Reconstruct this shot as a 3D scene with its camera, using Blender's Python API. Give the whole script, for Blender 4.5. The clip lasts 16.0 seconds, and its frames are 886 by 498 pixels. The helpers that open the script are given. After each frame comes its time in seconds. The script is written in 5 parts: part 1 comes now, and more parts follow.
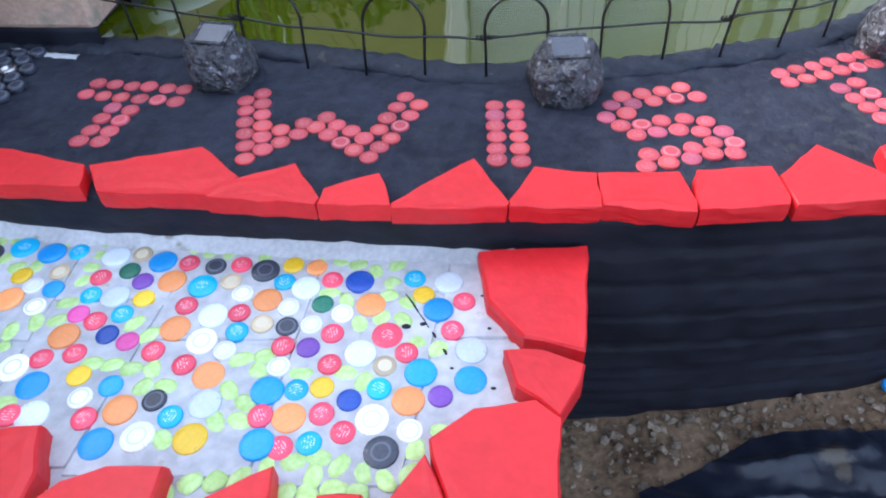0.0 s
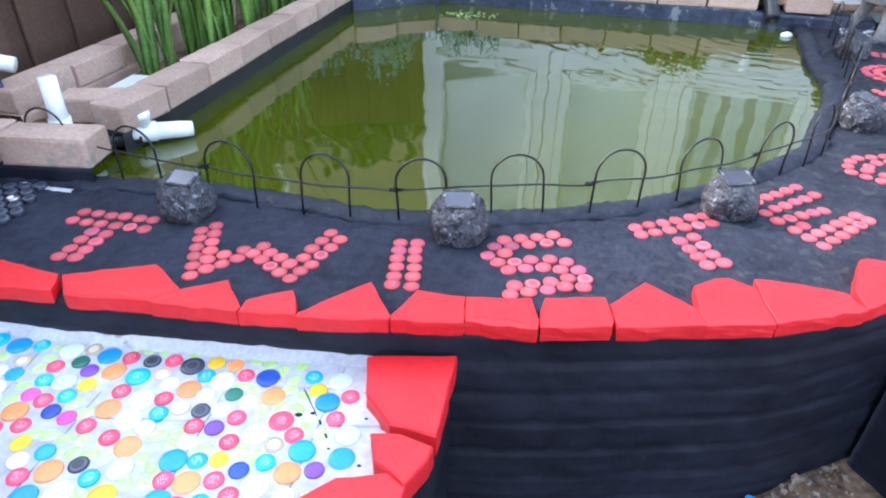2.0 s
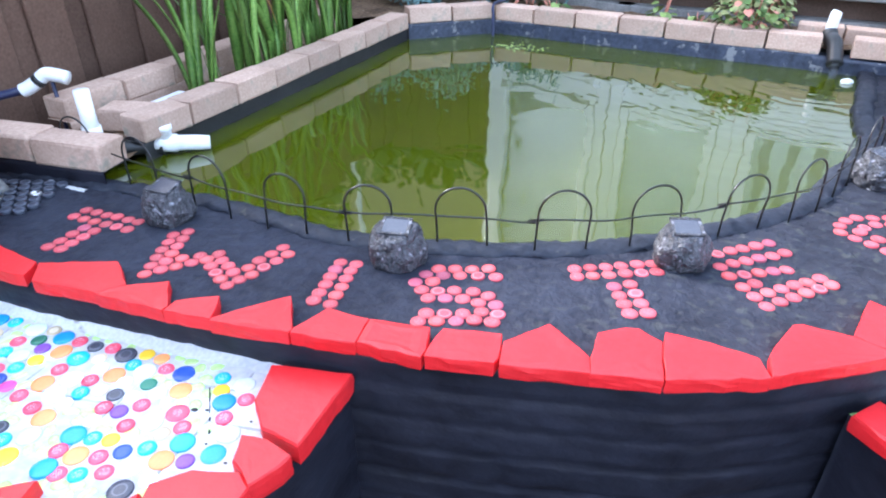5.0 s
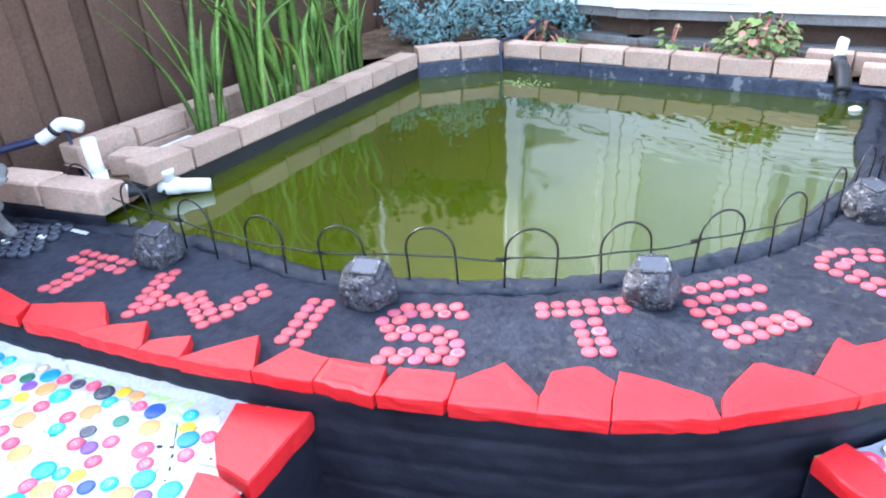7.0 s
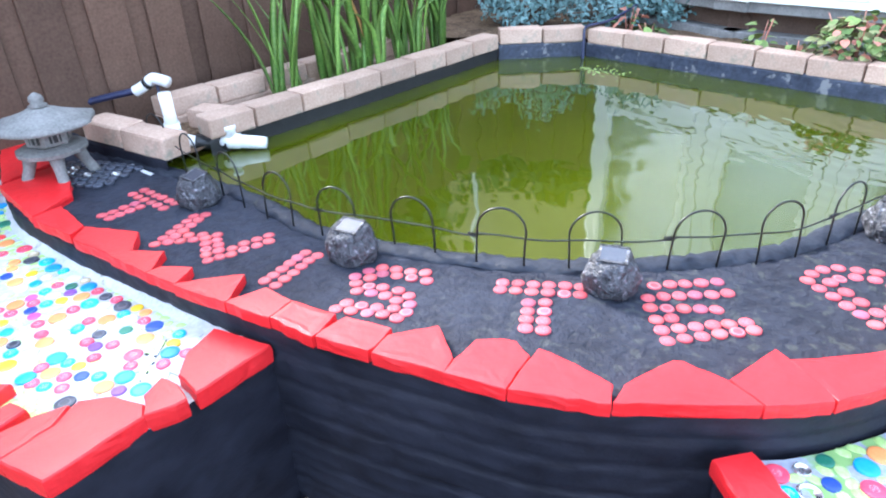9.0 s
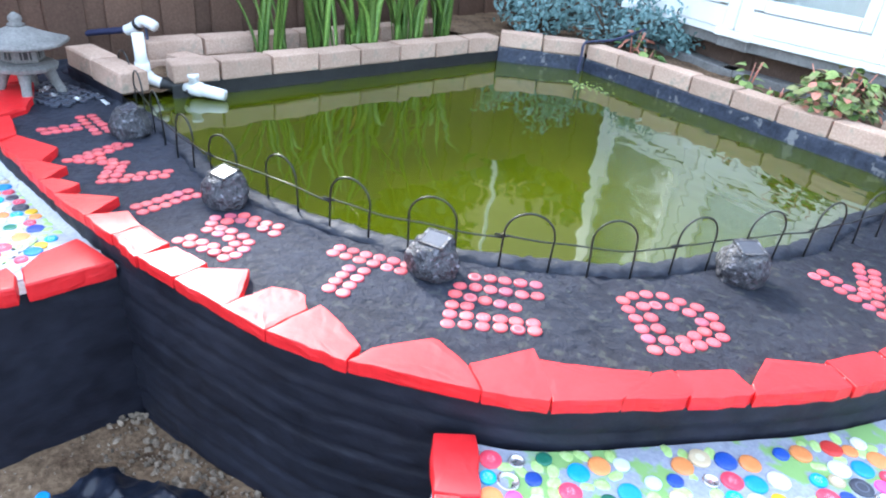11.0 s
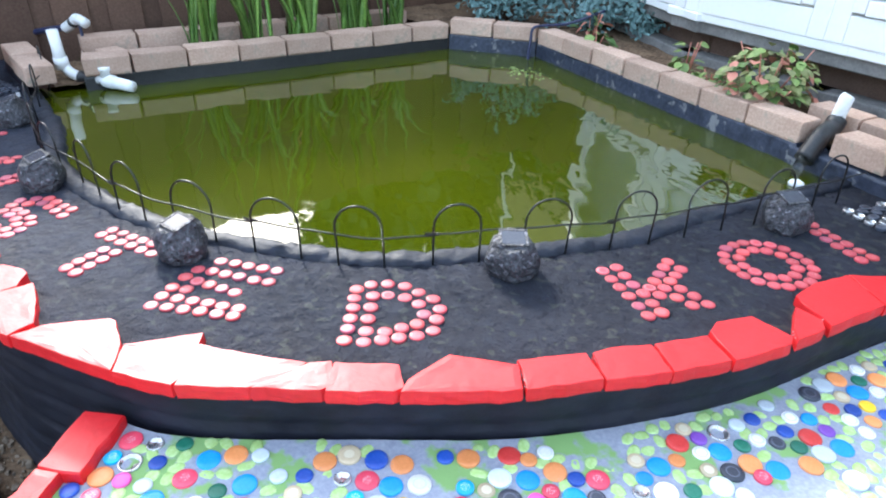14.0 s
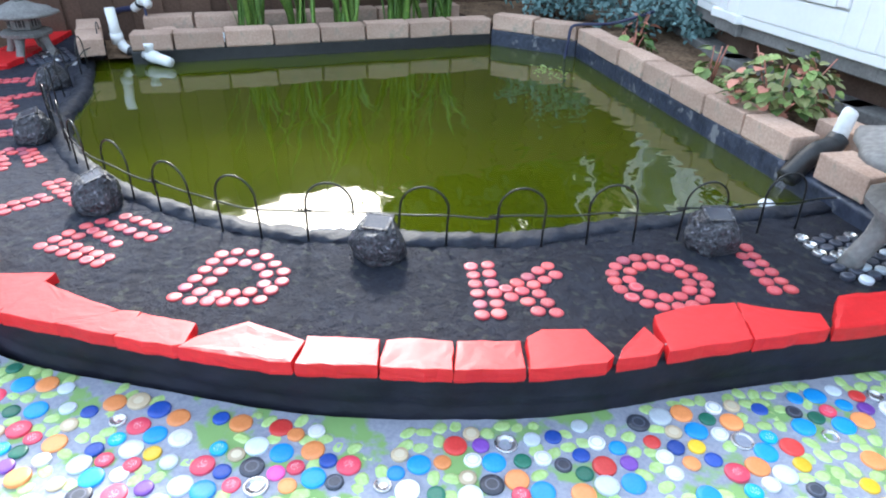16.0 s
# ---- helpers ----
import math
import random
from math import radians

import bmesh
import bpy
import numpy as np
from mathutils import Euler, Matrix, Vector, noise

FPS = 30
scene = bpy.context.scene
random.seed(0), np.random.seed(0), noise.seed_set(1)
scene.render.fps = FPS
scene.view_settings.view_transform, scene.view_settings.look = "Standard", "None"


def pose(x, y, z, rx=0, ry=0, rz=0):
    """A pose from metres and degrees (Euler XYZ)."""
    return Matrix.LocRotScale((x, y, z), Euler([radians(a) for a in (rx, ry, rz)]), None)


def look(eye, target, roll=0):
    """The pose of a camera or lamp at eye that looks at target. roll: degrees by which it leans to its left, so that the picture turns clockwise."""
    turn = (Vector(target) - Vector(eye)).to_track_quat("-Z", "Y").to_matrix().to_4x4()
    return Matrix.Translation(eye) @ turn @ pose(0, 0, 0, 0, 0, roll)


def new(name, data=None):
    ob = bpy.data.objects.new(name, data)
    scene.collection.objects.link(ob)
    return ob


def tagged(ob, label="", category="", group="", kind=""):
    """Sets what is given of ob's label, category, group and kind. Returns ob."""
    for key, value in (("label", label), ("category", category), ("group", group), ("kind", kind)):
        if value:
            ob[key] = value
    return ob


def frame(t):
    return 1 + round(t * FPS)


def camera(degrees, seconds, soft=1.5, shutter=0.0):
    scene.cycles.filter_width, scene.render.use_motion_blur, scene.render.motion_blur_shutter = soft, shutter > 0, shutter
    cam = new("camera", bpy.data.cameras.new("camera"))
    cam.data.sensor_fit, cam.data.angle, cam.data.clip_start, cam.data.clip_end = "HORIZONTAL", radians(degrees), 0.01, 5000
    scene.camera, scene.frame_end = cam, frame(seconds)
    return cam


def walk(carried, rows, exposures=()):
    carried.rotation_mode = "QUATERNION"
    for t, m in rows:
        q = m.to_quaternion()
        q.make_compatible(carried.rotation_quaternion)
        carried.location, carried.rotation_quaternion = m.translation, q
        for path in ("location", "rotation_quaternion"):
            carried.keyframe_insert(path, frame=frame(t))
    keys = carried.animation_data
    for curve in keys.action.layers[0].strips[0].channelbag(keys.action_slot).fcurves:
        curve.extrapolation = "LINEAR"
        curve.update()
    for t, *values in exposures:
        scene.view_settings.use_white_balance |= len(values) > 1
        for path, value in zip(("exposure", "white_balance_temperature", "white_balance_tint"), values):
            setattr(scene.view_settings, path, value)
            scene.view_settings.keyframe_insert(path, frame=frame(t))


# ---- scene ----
cam = camera(68.8, 16.0, soft=2.0)
PATH = [
    (0, (0.074, -0.019, 1.196), (-0.074, 1.377, -0.229), -2.6),
    (0.5, (0.143, -0.109, 1.235), (-0.048, 1.389, -0.076), -0.3),
    (1, (0.181, -0.132, 1.248), (-0.023, 1.42, 0.003), -1.4),
    (1.5, (0.228, -0.183, 1.283), (0.073, 1.465, 0.16), 0.8),
    (2, (0.26, -0.201, 1.302), (0.106, 1.473, 0.219), 0.3),
    (2.5, (0.3, -0.192, 1.314), (0.047, 1.482, 0.249), 1.1),
    (3, (0.381, -0.197, 1.329), (0.048, 1.473, 0.281), 0.3),
    (3.5, (0.448, -0.208, 1.329), (0.132, 1.489, 0.318), -0.0),
    (4, (0.504, -0.198, 1.323), (0.187, 1.497, 0.31), 0.7),
    (4.2, (0.516, -0.197, 1.322), (0.15, 1.48, 0.295), 0.2),
    (6.3, (0.748, -0.128, 1.362), (0.188, 1.505, 0.352), -1.8),
    (6.5, (0.746, -0.137, 1.359), (0.151, 1.474, 0.335), -3.4),
    (7, (0.767, -0.138, 1.361), (0.151, 1.517, 0.421), -2.9),
    (7.5, (0.801, -0.162, 1.376), (0.027, 1.409, 0.408), -6.4),
    (8, (0.871, -0.149, 1.374), (0.041, 1.38, 0.388), -4.2),
    (8.5, (0.998, -0.126, 1.375), (0.113, 1.356, 0.365), -2.8),
    (9, (1.11, -0.085, 1.372), (0.16, 1.38, 0.397), -2.2),
    (9.5, (1.17, -0.046, 1.361), (0.232, 1.426, 0.385), -2.3),
    (10, (1.255, 0.068, 1.33), (0.344, 1.537, 0.323), 0.2),
    (10.2, (1.316, 0.082, 1.35), (0.377, 1.547, 0.365), 2.4),
    (12.3, (1.92, 0.337, 1.381), (0.631, 1.471, 0.356), 0.8),
    (12.5, (1.954, 0.388, 1.387), (0.667, 1.503, 0.339), -0.9),
    (13, (2.044, 0.548, 1.352), (0.766, 1.729, 0.367), 5.3),
    (13.5, (2.109, 0.666, 1.36), (0.76, 1.747, 0.355), 2.7),
    (14, (2.114, 0.724, 1.373), (0.805, 1.851, 0.366), 1.8),
    (14.5, (2.161, 0.837, 1.369), (0.754, 1.831, 0.354), 1.7),
    (15, (2.272, 0.958, 1.367), (0.805, 1.834, 0.327), 2.1),
    (15.5, (2.386, 1.082, 1.36), (0.865, 1.861, 0.32), 2.7),
    (16, (2.45, 1.215, 1.347), (0.91, 1.996, 0.337), 1.3),
]
EXPOSURES = [(0.0, 1.88, 5750, 12), (1.5, 2.24, 5700, 13), (4.0, 2.56, 5650, 13), (6.5, 2.74, 5650, 12), (9.0, 2.86, 5700, 10), (12.5, 2.38, 5850, 7), (16.0, 2.03, 5900, 7)]
walk(cam, [(t, look(eye, target, roll)) for t, eye, target, roll in PATH],
     EXPOSURES)

# ---- world, sun ----
SUN_WAY = Vector((-0.96, 0.28, math.tan(radians(31)))).normalized()
world = bpy.data.worlds.new("world")
scene.world = world
world.use_nodes = True
wn = world.node_tree.nodes
sky = wn.new("ShaderNodeTexSky")
sky.sky_type, sky.sun_disc = "NISHITA", False
sky.sun_elevation = math.asin(SUN_WAY.z)
sky.sun_rotation = math.atan2(SUN_WAY.x, SUN_WAY.y)
sky.air_density, sky.dust_density, sky.ozone_density = 1.0, 4.0, 1.5
world.node_tree.links.new(sky.outputs[0], wn["Background"].inputs[0])
wn["Background"].inputs[1].default_value = 0.09
# thin even cloud over the whole sky
veil, both = wn.new("ShaderNodeBackground"), wn.new("ShaderNodeAddShader")
veil.inputs[0].default_value, veil.inputs[1].default_value = (0.82, 0.92, 1.0, 1), 0.36
world.node_tree.links.new(wn["Background"].outputs[0], both.inputs[0])
world.node_tree.links.new(veil.outputs[0], both.inputs[1])
world.node_tree.links.new(both.outputs[0], wn["World Output"].inputs[0])
sun = new("sun", bpy.data.lights.new("sun", "SUN"))
sun.data.energy, sun.data.angle, sun.data.color = 1.6, radians(7), (1.0, 0.93, 0.84)
sun.matrix_world = look(SUN_WAY * 20, (0, 0, 0))


# ---- materials ----
def material(name, colour, colour2=None, rough=0.5, metal=0.0, scale=20.0, fine=120.0, bump=0.2, depth=0.002, spec=0.5, vary=0.0, split=(0.35, 0.65), wear=None, wear_at=0.62, wear_scale=30.0, stretch=(1, 1, 1)):
    """A surface with colour variation at two scales, grain relief, and a spread per object (vary)."""
    m = bpy.data.materials.new(name)
    m.use_nodes = True
    t = m.node_tree
    n, link = t.nodes, t.links.new
    b = n["Principled BSDF"]
    co = n.new("ShaderNodeTexCoord")
    big, small = n.new("ShaderNodeTexNoise"), n.new("ShaderNodeTexNoise")
    pull = n.new("ShaderNodeMapping")
    pull.inputs["Scale"].default_value = stretch
    link(co.outputs["Object"], pull.inputs["Vector"])
    for node, s, d in ((big, scale, 5), (small, fine, 4)):
        node.inputs["Scale"].default_value, node.inputs["Detail"].default_value = s, d
        link(pull.outputs[0], node.inputs["Vector"])
    ramp = n.new("ShaderNodeValToRGB")
    ramp.color_ramp.elements[0].position, ramp.color_ramp.elements[1].position = split
    ramp.color_ramp.elements[0].color = (*colour, 1)
    ramp.color_ramp.elements[1].color = (*(colour2 or tuple(min(1, c * 1.35 + 0.004) for c in colour)), 1)
    mixf = n.new("ShaderNodeMath")
    mixf.operation = "MULTIPLY_ADD"
    link(small.outputs["Fac"], mixf.inputs[0])
    mixf.inputs[1].default_value = 0.5
    half = n.new("ShaderNodeMath")
    half.operation = "MULTIPLY"
    link(big.outputs["Fac"], half.inputs[0])
    half.inputs[1].default_value = 0.5
    link(half.outputs[0], mixf.inputs[2])
    link(mixf.outputs[0], ramp.inputs["Fac"])
    out = ramp.outputs["Color"]
    if wear:
        worn = n.new("ShaderNodeTexNoise")
        worn.inputs["Scale"].default_value, worn.inputs["Detail"].default_value = wear_scale, 8
        link(co.outputs["Object"], worn.inputs["Vector"])
        step = n.new("ShaderNodeMapRange")
        step.inputs[1].default_value, step.inputs[2].default_value = wear_at, wear_at + 0.06
        link(worn.outputs["Fac"], step.inputs[0])
        mx = n.new("ShaderNodeMix")
        mx.data_type = "RGBA"
        link(step.outputs[0], mx.inputs[0])
        link(out, mx.inputs[6])
        mx.inputs[7].default_value = (*wear, 1)
        out = mx.outputs[2]
    if vary:
        info, hsv = n.new("ShaderNodeObjectInfo"), n.new("ShaderNodeHueSaturation")
        rng = n.new("ShaderNodeMapRange")
        rng.inputs[3].default_value, rng.inputs[4].default_value = 1 - vary, 1 + vary
        link(info.outputs["Random"], rng.inputs[0])
        link(rng.outputs[0], hsv.inputs["Value"])
        link(out, hsv.inputs["Color"])
        out = hsv.outputs[0]
    link(out, b.inputs["Base Color"])
    rr = n.new("ShaderNodeMapRange")
    rr.inputs[3].default_value, rr.inputs[4].default_value = max(0.03, rough - 0.12), min(1, rough + 0.12)
    link(big.outputs["Fac"], rr.inputs[0])
    link(rr.outputs[0], b.inputs["Roughness"])
    b.inputs["Metallic"].default_value = metal
    b.inputs["Specular IOR Level"].default_value = spec
    bp = n.new("ShaderNodeBump")
    bp.inputs["Strength"].default_value, bp.inputs["Distance"].default_value = bump, depth
    link(mixf.outputs[0], bp.inputs["Height"])
    link(bp.outputs[0], b.inputs["Normal"])
    return m


def cap_material(name, colour, mark=None, kind="", rough=0.38):
    """Moulded plastic; mark: a printed device in the middle of the cap (bars or a ring)."""
    m = material("cap_" + name, colour, tuple(min(1, c * 1.12 + 0.02) for c in colour), rough, 0, 60, 300, 0.06, 0.0006, 0.5, 0.2, wear=tuple(min(1, c * 0.6 + 0.12) for c in colour), wear_at=0.64, wear_scale=70)
    if not mark:
        return m
    t = m.node_tree
    n, link = t.nodes, t.links.new
    b = n["Principled BSDF"]
    base = b.inputs["Base Color"].links[0].from_socket
    co, sep = n.new("ShaderNodeTexCoord"), n.new("ShaderNodeSeparateXYZ")
    link(co.outputs["Object"], sep.inputs[0])

    def op(kind_, a, c, d=None):
        x = n.new("ShaderNodeMath")
        x.operation = kind_
        for i, v in enumerate((a, c, d)):
            if v is None:
                continue
            if isinstance(v, (int, float)):
                x.inputs[i].default_value = v
            else:
                link(v, x.inputs[i])
        return x.outputs[0]
    r2 = op("SQRT", op("ADD", op("MULTIPLY", sep.outputs[0], sep.outputs[0]), op("MULTIPLY", sep.outputs[1], sep.outputs[1])), None)
    if kind == "ring":
        f = op("MULTIPLY", op("GREATER_THAN", r2, 0.0092), op("LESS_THAN", r2, 0.0118))
    elif kind == "disc":
        f = op("LESS_THAN", r2, 0.0088)
    else:
        line = op("GREATER_THAN", op("SINE", op("MULTIPLY", sep.outputs[1], 1700.0), None), 0.0)
        dash = n.new("ShaderNodeTexNoise")
        dash.inputs["Scale"].default_value = 420
        link(co.outputs["Object"], dash.inputs["Vector"])
        f = op("MULTIPLY", op("MULTIPLY", line, op("GREATER_THAN", dash.outputs["Fac"], 0.52)), op("LESS_THAN", r2, 0.0082))
    f = op("MULTIPLY", f, op("GREATER_THAN", sep.outputs[2], 0.006))
    mx = n.new("ShaderNodeMix")
    mx.data_type = "RGBA"
    link(f, mx.inputs[0])
    link(base, mx.inputs[6])
    mx.inputs[7].default_value = (*mark, 1)
    link(mx.outputs[2], b.inputs["Base Color"])
    return m


M_BLACK = material("black_bitumen_paint", (0.0050, 0.0052, 0.0098), (0.016, 0.017, 0.028), 0.56, 0, 8, 30, 0.7, 0.010, 0.28, stretch=(0.65, 0.65, 1.15))
M_LEDGE = material("rough_black_ledge_coat", (0.009, 0.0105, 0.020), (0.032, 0.036, 0.054), 0.78, 0, 7, 46, 1.0, 0.014, 0.26, split=(0.38, 0.72), wear=(0.058, 0.061, 0.060), wear_at=0.57, wear_scale=38)
M_LINER = material("black_pond_liner", (0.016, 0.020, 0.036), (0.060, 0.070, 0.105), 0.45, 0, 14, 60, 0.8, 0.008, 0.42, wear=(0.20, 0.20, 0.21), wear_at=0.61, wear_scale=22)
M_RIM = material("rolled_black_liner", (0.007, 0.009, 0.016), (0.024, 0.028, 0.042), 0.60, 0, 16, 80, 0.7, 0.006, 0.30, wear=(0.05, 0.048, 0.045), wear_at=0.66, wear_scale=40)
M_PLASTIC = material("black_plastic_sheet", (0.006, 0.008, 0.016), (0.014, 0.018, 0.032), 0.34, 0, 18, 80, 0.4, 0.004, 0.42, wear=(0.07, 0.06, 0.05), wear_at=0.66, wear_scale=12)
M_RED = material("red_masonry_paint", (0.56, 0.009, 0.013), (0.68, 0.016, 0.021), 0.48, 0, 9, 70, 0.4, 0.003, 0.50, 0.08)
M_CEMENT = material("pale_cement_render", (0.42, 0.42, 0.44), (0.60, 0.60, 0.61), 0.7, 0, 12, 130, 0.5, 0.003, 0.35, wear=(0.30, 0.28, 0.25), wear_at=0.63, wear_scale=18)
M_PAVER = material("white_painted_paver", (0.37, 0.37, 0.39), (0.58, 0.58, 0.60), 0.68, 0, 9, 60, 0.6, 0.003, 0.3, 0.06, wear=(0.40, 0.385, 0.35), wear_at=0.64, wear_scale=34)
M_MOSAIC = material("lavender_grey_grout", (0.25, 0.27, 0.34), (0.38, 0.40, 0.47), 0.75, 0, 12, 140, 0.5, 0.002, 0.25, wear=(0.24, 0.40, 0.14), wear_at=0.54, wear_scale=13)
M_BLOCK = material("pinkish_concrete_paver_block", (0.38, 0.250, 0.185), (0.56, 0.400, 0.310), 0.82, 0, 7, 120, 0.6, 0.003, 0.3, 0.18, wear=(0.32, 0.27, 0.21), wear_at=0.61, wear_scale=12)
M_SOIL = material("brown_soil", (0.055, 0.032, 0.019), (0.24, 0.160, 0.100), 0.95, 0, 9, 60, 1.0, 0.016, 0.2, split=(0.36, 0.64), wear=(0.36, 0.31, 0.25), wear_at=0.68, wear_scale=80)
M_STONE = material("crushed_stone", (0.09, 0.065, 0.046), (0.28, 0.22, 0.165), 0.85, 0, 30, 140, 0.5, 0.002, 0.3, 0.5)
M_ROCK = material("grey_resin_rock", (0.012, 0.012, 0.016), (0.085, 0.085, 0.098), 0.40, 0, 60, 150, 1.0, 0.018, 0.55, split=(0.40, 0.64), wear=(0.20, 0.20, 0.23), wear_at=0.60, wear_scale=90)
M_PANEL = material("dark_solar_cell", (0.04, 0.045, 0.06), (0.07, 0.07, 0.085), 0.12, 0, 60, 300, 0.05, 0.0005, 0.6)
M_WIRE = material("black_enamelled_wire", (0.008, 0.008, 0.009), (0.02, 0.02, 0.02), 0.35, 0.2, 60, 300, 0.15, 0.0008)
M_PVC = material("white_pvc_pipe", (0.74, 0.74, 0.73), (0.83, 0.83, 0.82), 0.3, 0, 18, 140, 0.1, 0.001, 0.5, wear=(0.5, 0.48, 0.42), wear_at=0.70, wear_scale=30)
M_RUBBER = material("black_rubber", (0.010, 0.010, 0.011), (0.03, 0.03, 0.032), 0.42, 0, 25, 160, 0.25, 0.002)
M_HOSE = material("dark_blue_hose", (0.014, 0.018, 0.05), (0.03, 0.035, 0.09), 0.4, 0, 30, 160, 0.1, 0.001)
M_FENCE = material("brown_fence_board", (0.074, 0.039, 0.026), (0.132, 0.078, 0.054), 0.75, 0, 5, 90, 0.5, 0.003, 0.3, 0.2)
M_BRICK = material("brown_house_brick", (0.095, 0.058, 0.042), (0.165, 0.105, 0.078), 0.85, 0, 12, 140, 0.6, 0.003, 0.3, 0.15)
M_UPVC = material("white_window_frame", (0.86, 0.86, 0.85), (0.90, 0.90, 0.89), 0.35, 0, 6, 60, 0.05, 0.001)
M_SILL = material("grey_fascia_board", (0.13, 0.125, 0.12), (0.24, 0.23, 0.22), 0.7, 0, 8, 90, 0.4, 0.002)
M_BLIND = material("pale_blind_fabric", (0.72, 0.80, 0.76), (0.80, 0.86, 0.83), 0.8, 0, 7, 90, 0.2, 0.001)
M_LEAF = material("iris_blade_green", (0.07, 0.16, 0.024), (0.20, 0.32, 0.065), 0.45, 0, 9, 90, 0.2, 0.001, 0.45, 0.35)
M_DRY = material("dry_leaf", (0.42, 0.20, 0.05), (0.55, 0.32, 0.10), 0.6, 0, 20, 90, 0.2, 0.001)
M_SHRUB = material("blue_green_needles", (0.10, 0.19, 0.19), (0.22, 0.35, 0.35), 0.6, 0, 20, 90, 0.3, 0.002, 0.4, 0.2)
M_TREE = material("dark_green_leaves", (0.030, 0.070, 0.014), (0.075, 0.14, 0.03), 0.55, 0, 12, 90, 0.3, 0.002, 0.4, 0.2)
M_BARK = material("brown_bark", (0.06, 0.04, 0.028), (0.13, 0.09, 0.06), 0.9, 0, 14, 90, 0.8, 0.006)
M_COLEUS = material("variegated_leaf", (0.10, 0.20, 0.035), (0.30, 0.36, 0.12), 0.5, 0, 40, 160, 0.3, 0.001, 0.4, 0.2)
M_COLEUS_DARK = material("deep_green_leaf", (0.045, 0.10, 0.022), (0.12, 0.19, 0.05), 0.5, 0, 40, 160, 0.3, 0.001, 0.4, 0.25)
M_COLEUS_CREAM = material("cream_edged_leaf", (0.15, 0.19, 0.055), (0.32, 0.31, 0.14), 0.5, 0, 60, 160, 0.3, 0.001, 0.4, 0.2)
M_COLEUS_PINK = material("pink_leaf", (0.45, 0.14, 0.10), (0.56, 0.26, 0.18), 0.5, 0, 40, 160, 0.3, 0.001, 0.4, 0.2)
M_TAN = material("tan_wall_render", (0.40, 0.30, 0.17), (0.52, 0.41, 0.25), 0.85, 0, 3, 60, 0.4, 0.003)
M_WEED = material("pale_water_weed", (0.22, 0.30, 0.07), (0.40, 0.46, 0.18), 0.6)
M_CONCRETE = material("weathered_garden_concrete", (0.13, 0.125, 0.12), (0.25, 0.24, 0.23), 0.85, 0, 12, 90, 0.7, 0.004, 0.3)
M_LIME = material("lime_glass_pebble", (0.40, 0.60, 0.18), (0.56, 0.74, 0.34), 0.45, 0, 40, 160, 0.1, 0.001, 0.35, 0.10)
M_WHITE = material("white_plastic", (0.72, 0.73, 0.76), (0.80, 0.81, 0.83), 0.35, 0, 6, 60, 0.1, 0.001)
ledge_nodes = M_LEDGE.node_tree          # more scuffed towards the far end, and lightened there for sun and haze
ledge_ramp = next(q for q in ledge_nodes.nodes if q.bl_idname == "ShaderNodeValToRGB")
ledge_xyz, ledge_end, ledge_sum = (ledge_nodes.nodes.new("ShaderNode" + q) for q in ("SeparateXYZ", "MapRange", "Math"))
ledge_nodes.links.new(next(q for q in ledge_nodes.nodes if q.bl_idname == "ShaderNodeTexCoord").outputs["Object"], ledge_xyz.inputs[0])
ledge_nodes.links.new(ledge_xyz.outputs[0], ledge_end.inputs[0])
ledge_end.inputs[1].default_value, ledge_end.inputs[2].default_value, ledge_end.inputs[3].default_value, ledge_end.inputs[4].default_value = 0.3, 1.3, 0.0, 0.10
ledge_nodes.links.new(ledge_ramp.inputs[0].links[0].from_socket, ledge_sum.inputs[0])
ledge_nodes.links.new(ledge_end.outputs[0], ledge_sum.inputs[1])
ledge_nodes.links.new(ledge_sum.outputs[0], ledge_ramp.inputs[0])
ledge_bump = next(q for q in ledge_nodes.nodes if q.bl_idname == "ShaderNodeBump")
ledge_grit, ledge_rough = (ledge_nodes.nodes.new("ShaderNode" + q) for q in ("TexNoise", "MapRange"))
ledge_grit.inputs["Scale"].default_value, ledge_grit.inputs["Detail"].default_value, ledge_grit.inputs["Roughness"].default_value = 28, 9, 0.68
ledge_nodes.links.new(ledge_xyz.outputs[0], ledge_rough.inputs[0])
ledge_rough.inputs[1].default_value, ledge_rough.inputs[2].default_value, ledge_rough.inputs[3].default_value, ledge_rough.inputs[4].default_value = 0.3, 1.3, 0.12, 0.9
ledge_lumps = ledge_nodes.nodes.new("ShaderNodeBump")
ledge_lumps.inputs["Distance"].default_value = 0.050
ledge_nodes.links.new(ledge_nodes.nodes["Texture Coordinate"].outputs["Object"], ledge_grit.inputs["Vector"])
ledge_nodes.links.new(ledge_grit.outputs["Fac"], ledge_lumps.inputs["Height"])
ledge_nodes.links.new(ledge_rough.outputs[0], ledge_lumps.inputs["Strength"])
ledge_nodes.links.new(ledge_lumps.outputs[0], ledge_bump.inputs["Normal"])
ledge_mix, ledge_part = next(q for q in ledge_nodes.nodes if q.bl_idname == "ShaderNodeMix"), ledge_nodes.nodes.new("ShaderNodeMath")
ledge_part.operation = "MULTIPLY"
ledge_nodes.links.new(ledge_mix.inputs[0].links[0].from_socket, ledge_part.inputs[0])
ledge_nodes.links.new(ledge_rough.outputs[0], ledge_part.inputs[1])
ledge_nodes.links.new(ledge_part.outputs[0], ledge_mix.inputs[0])
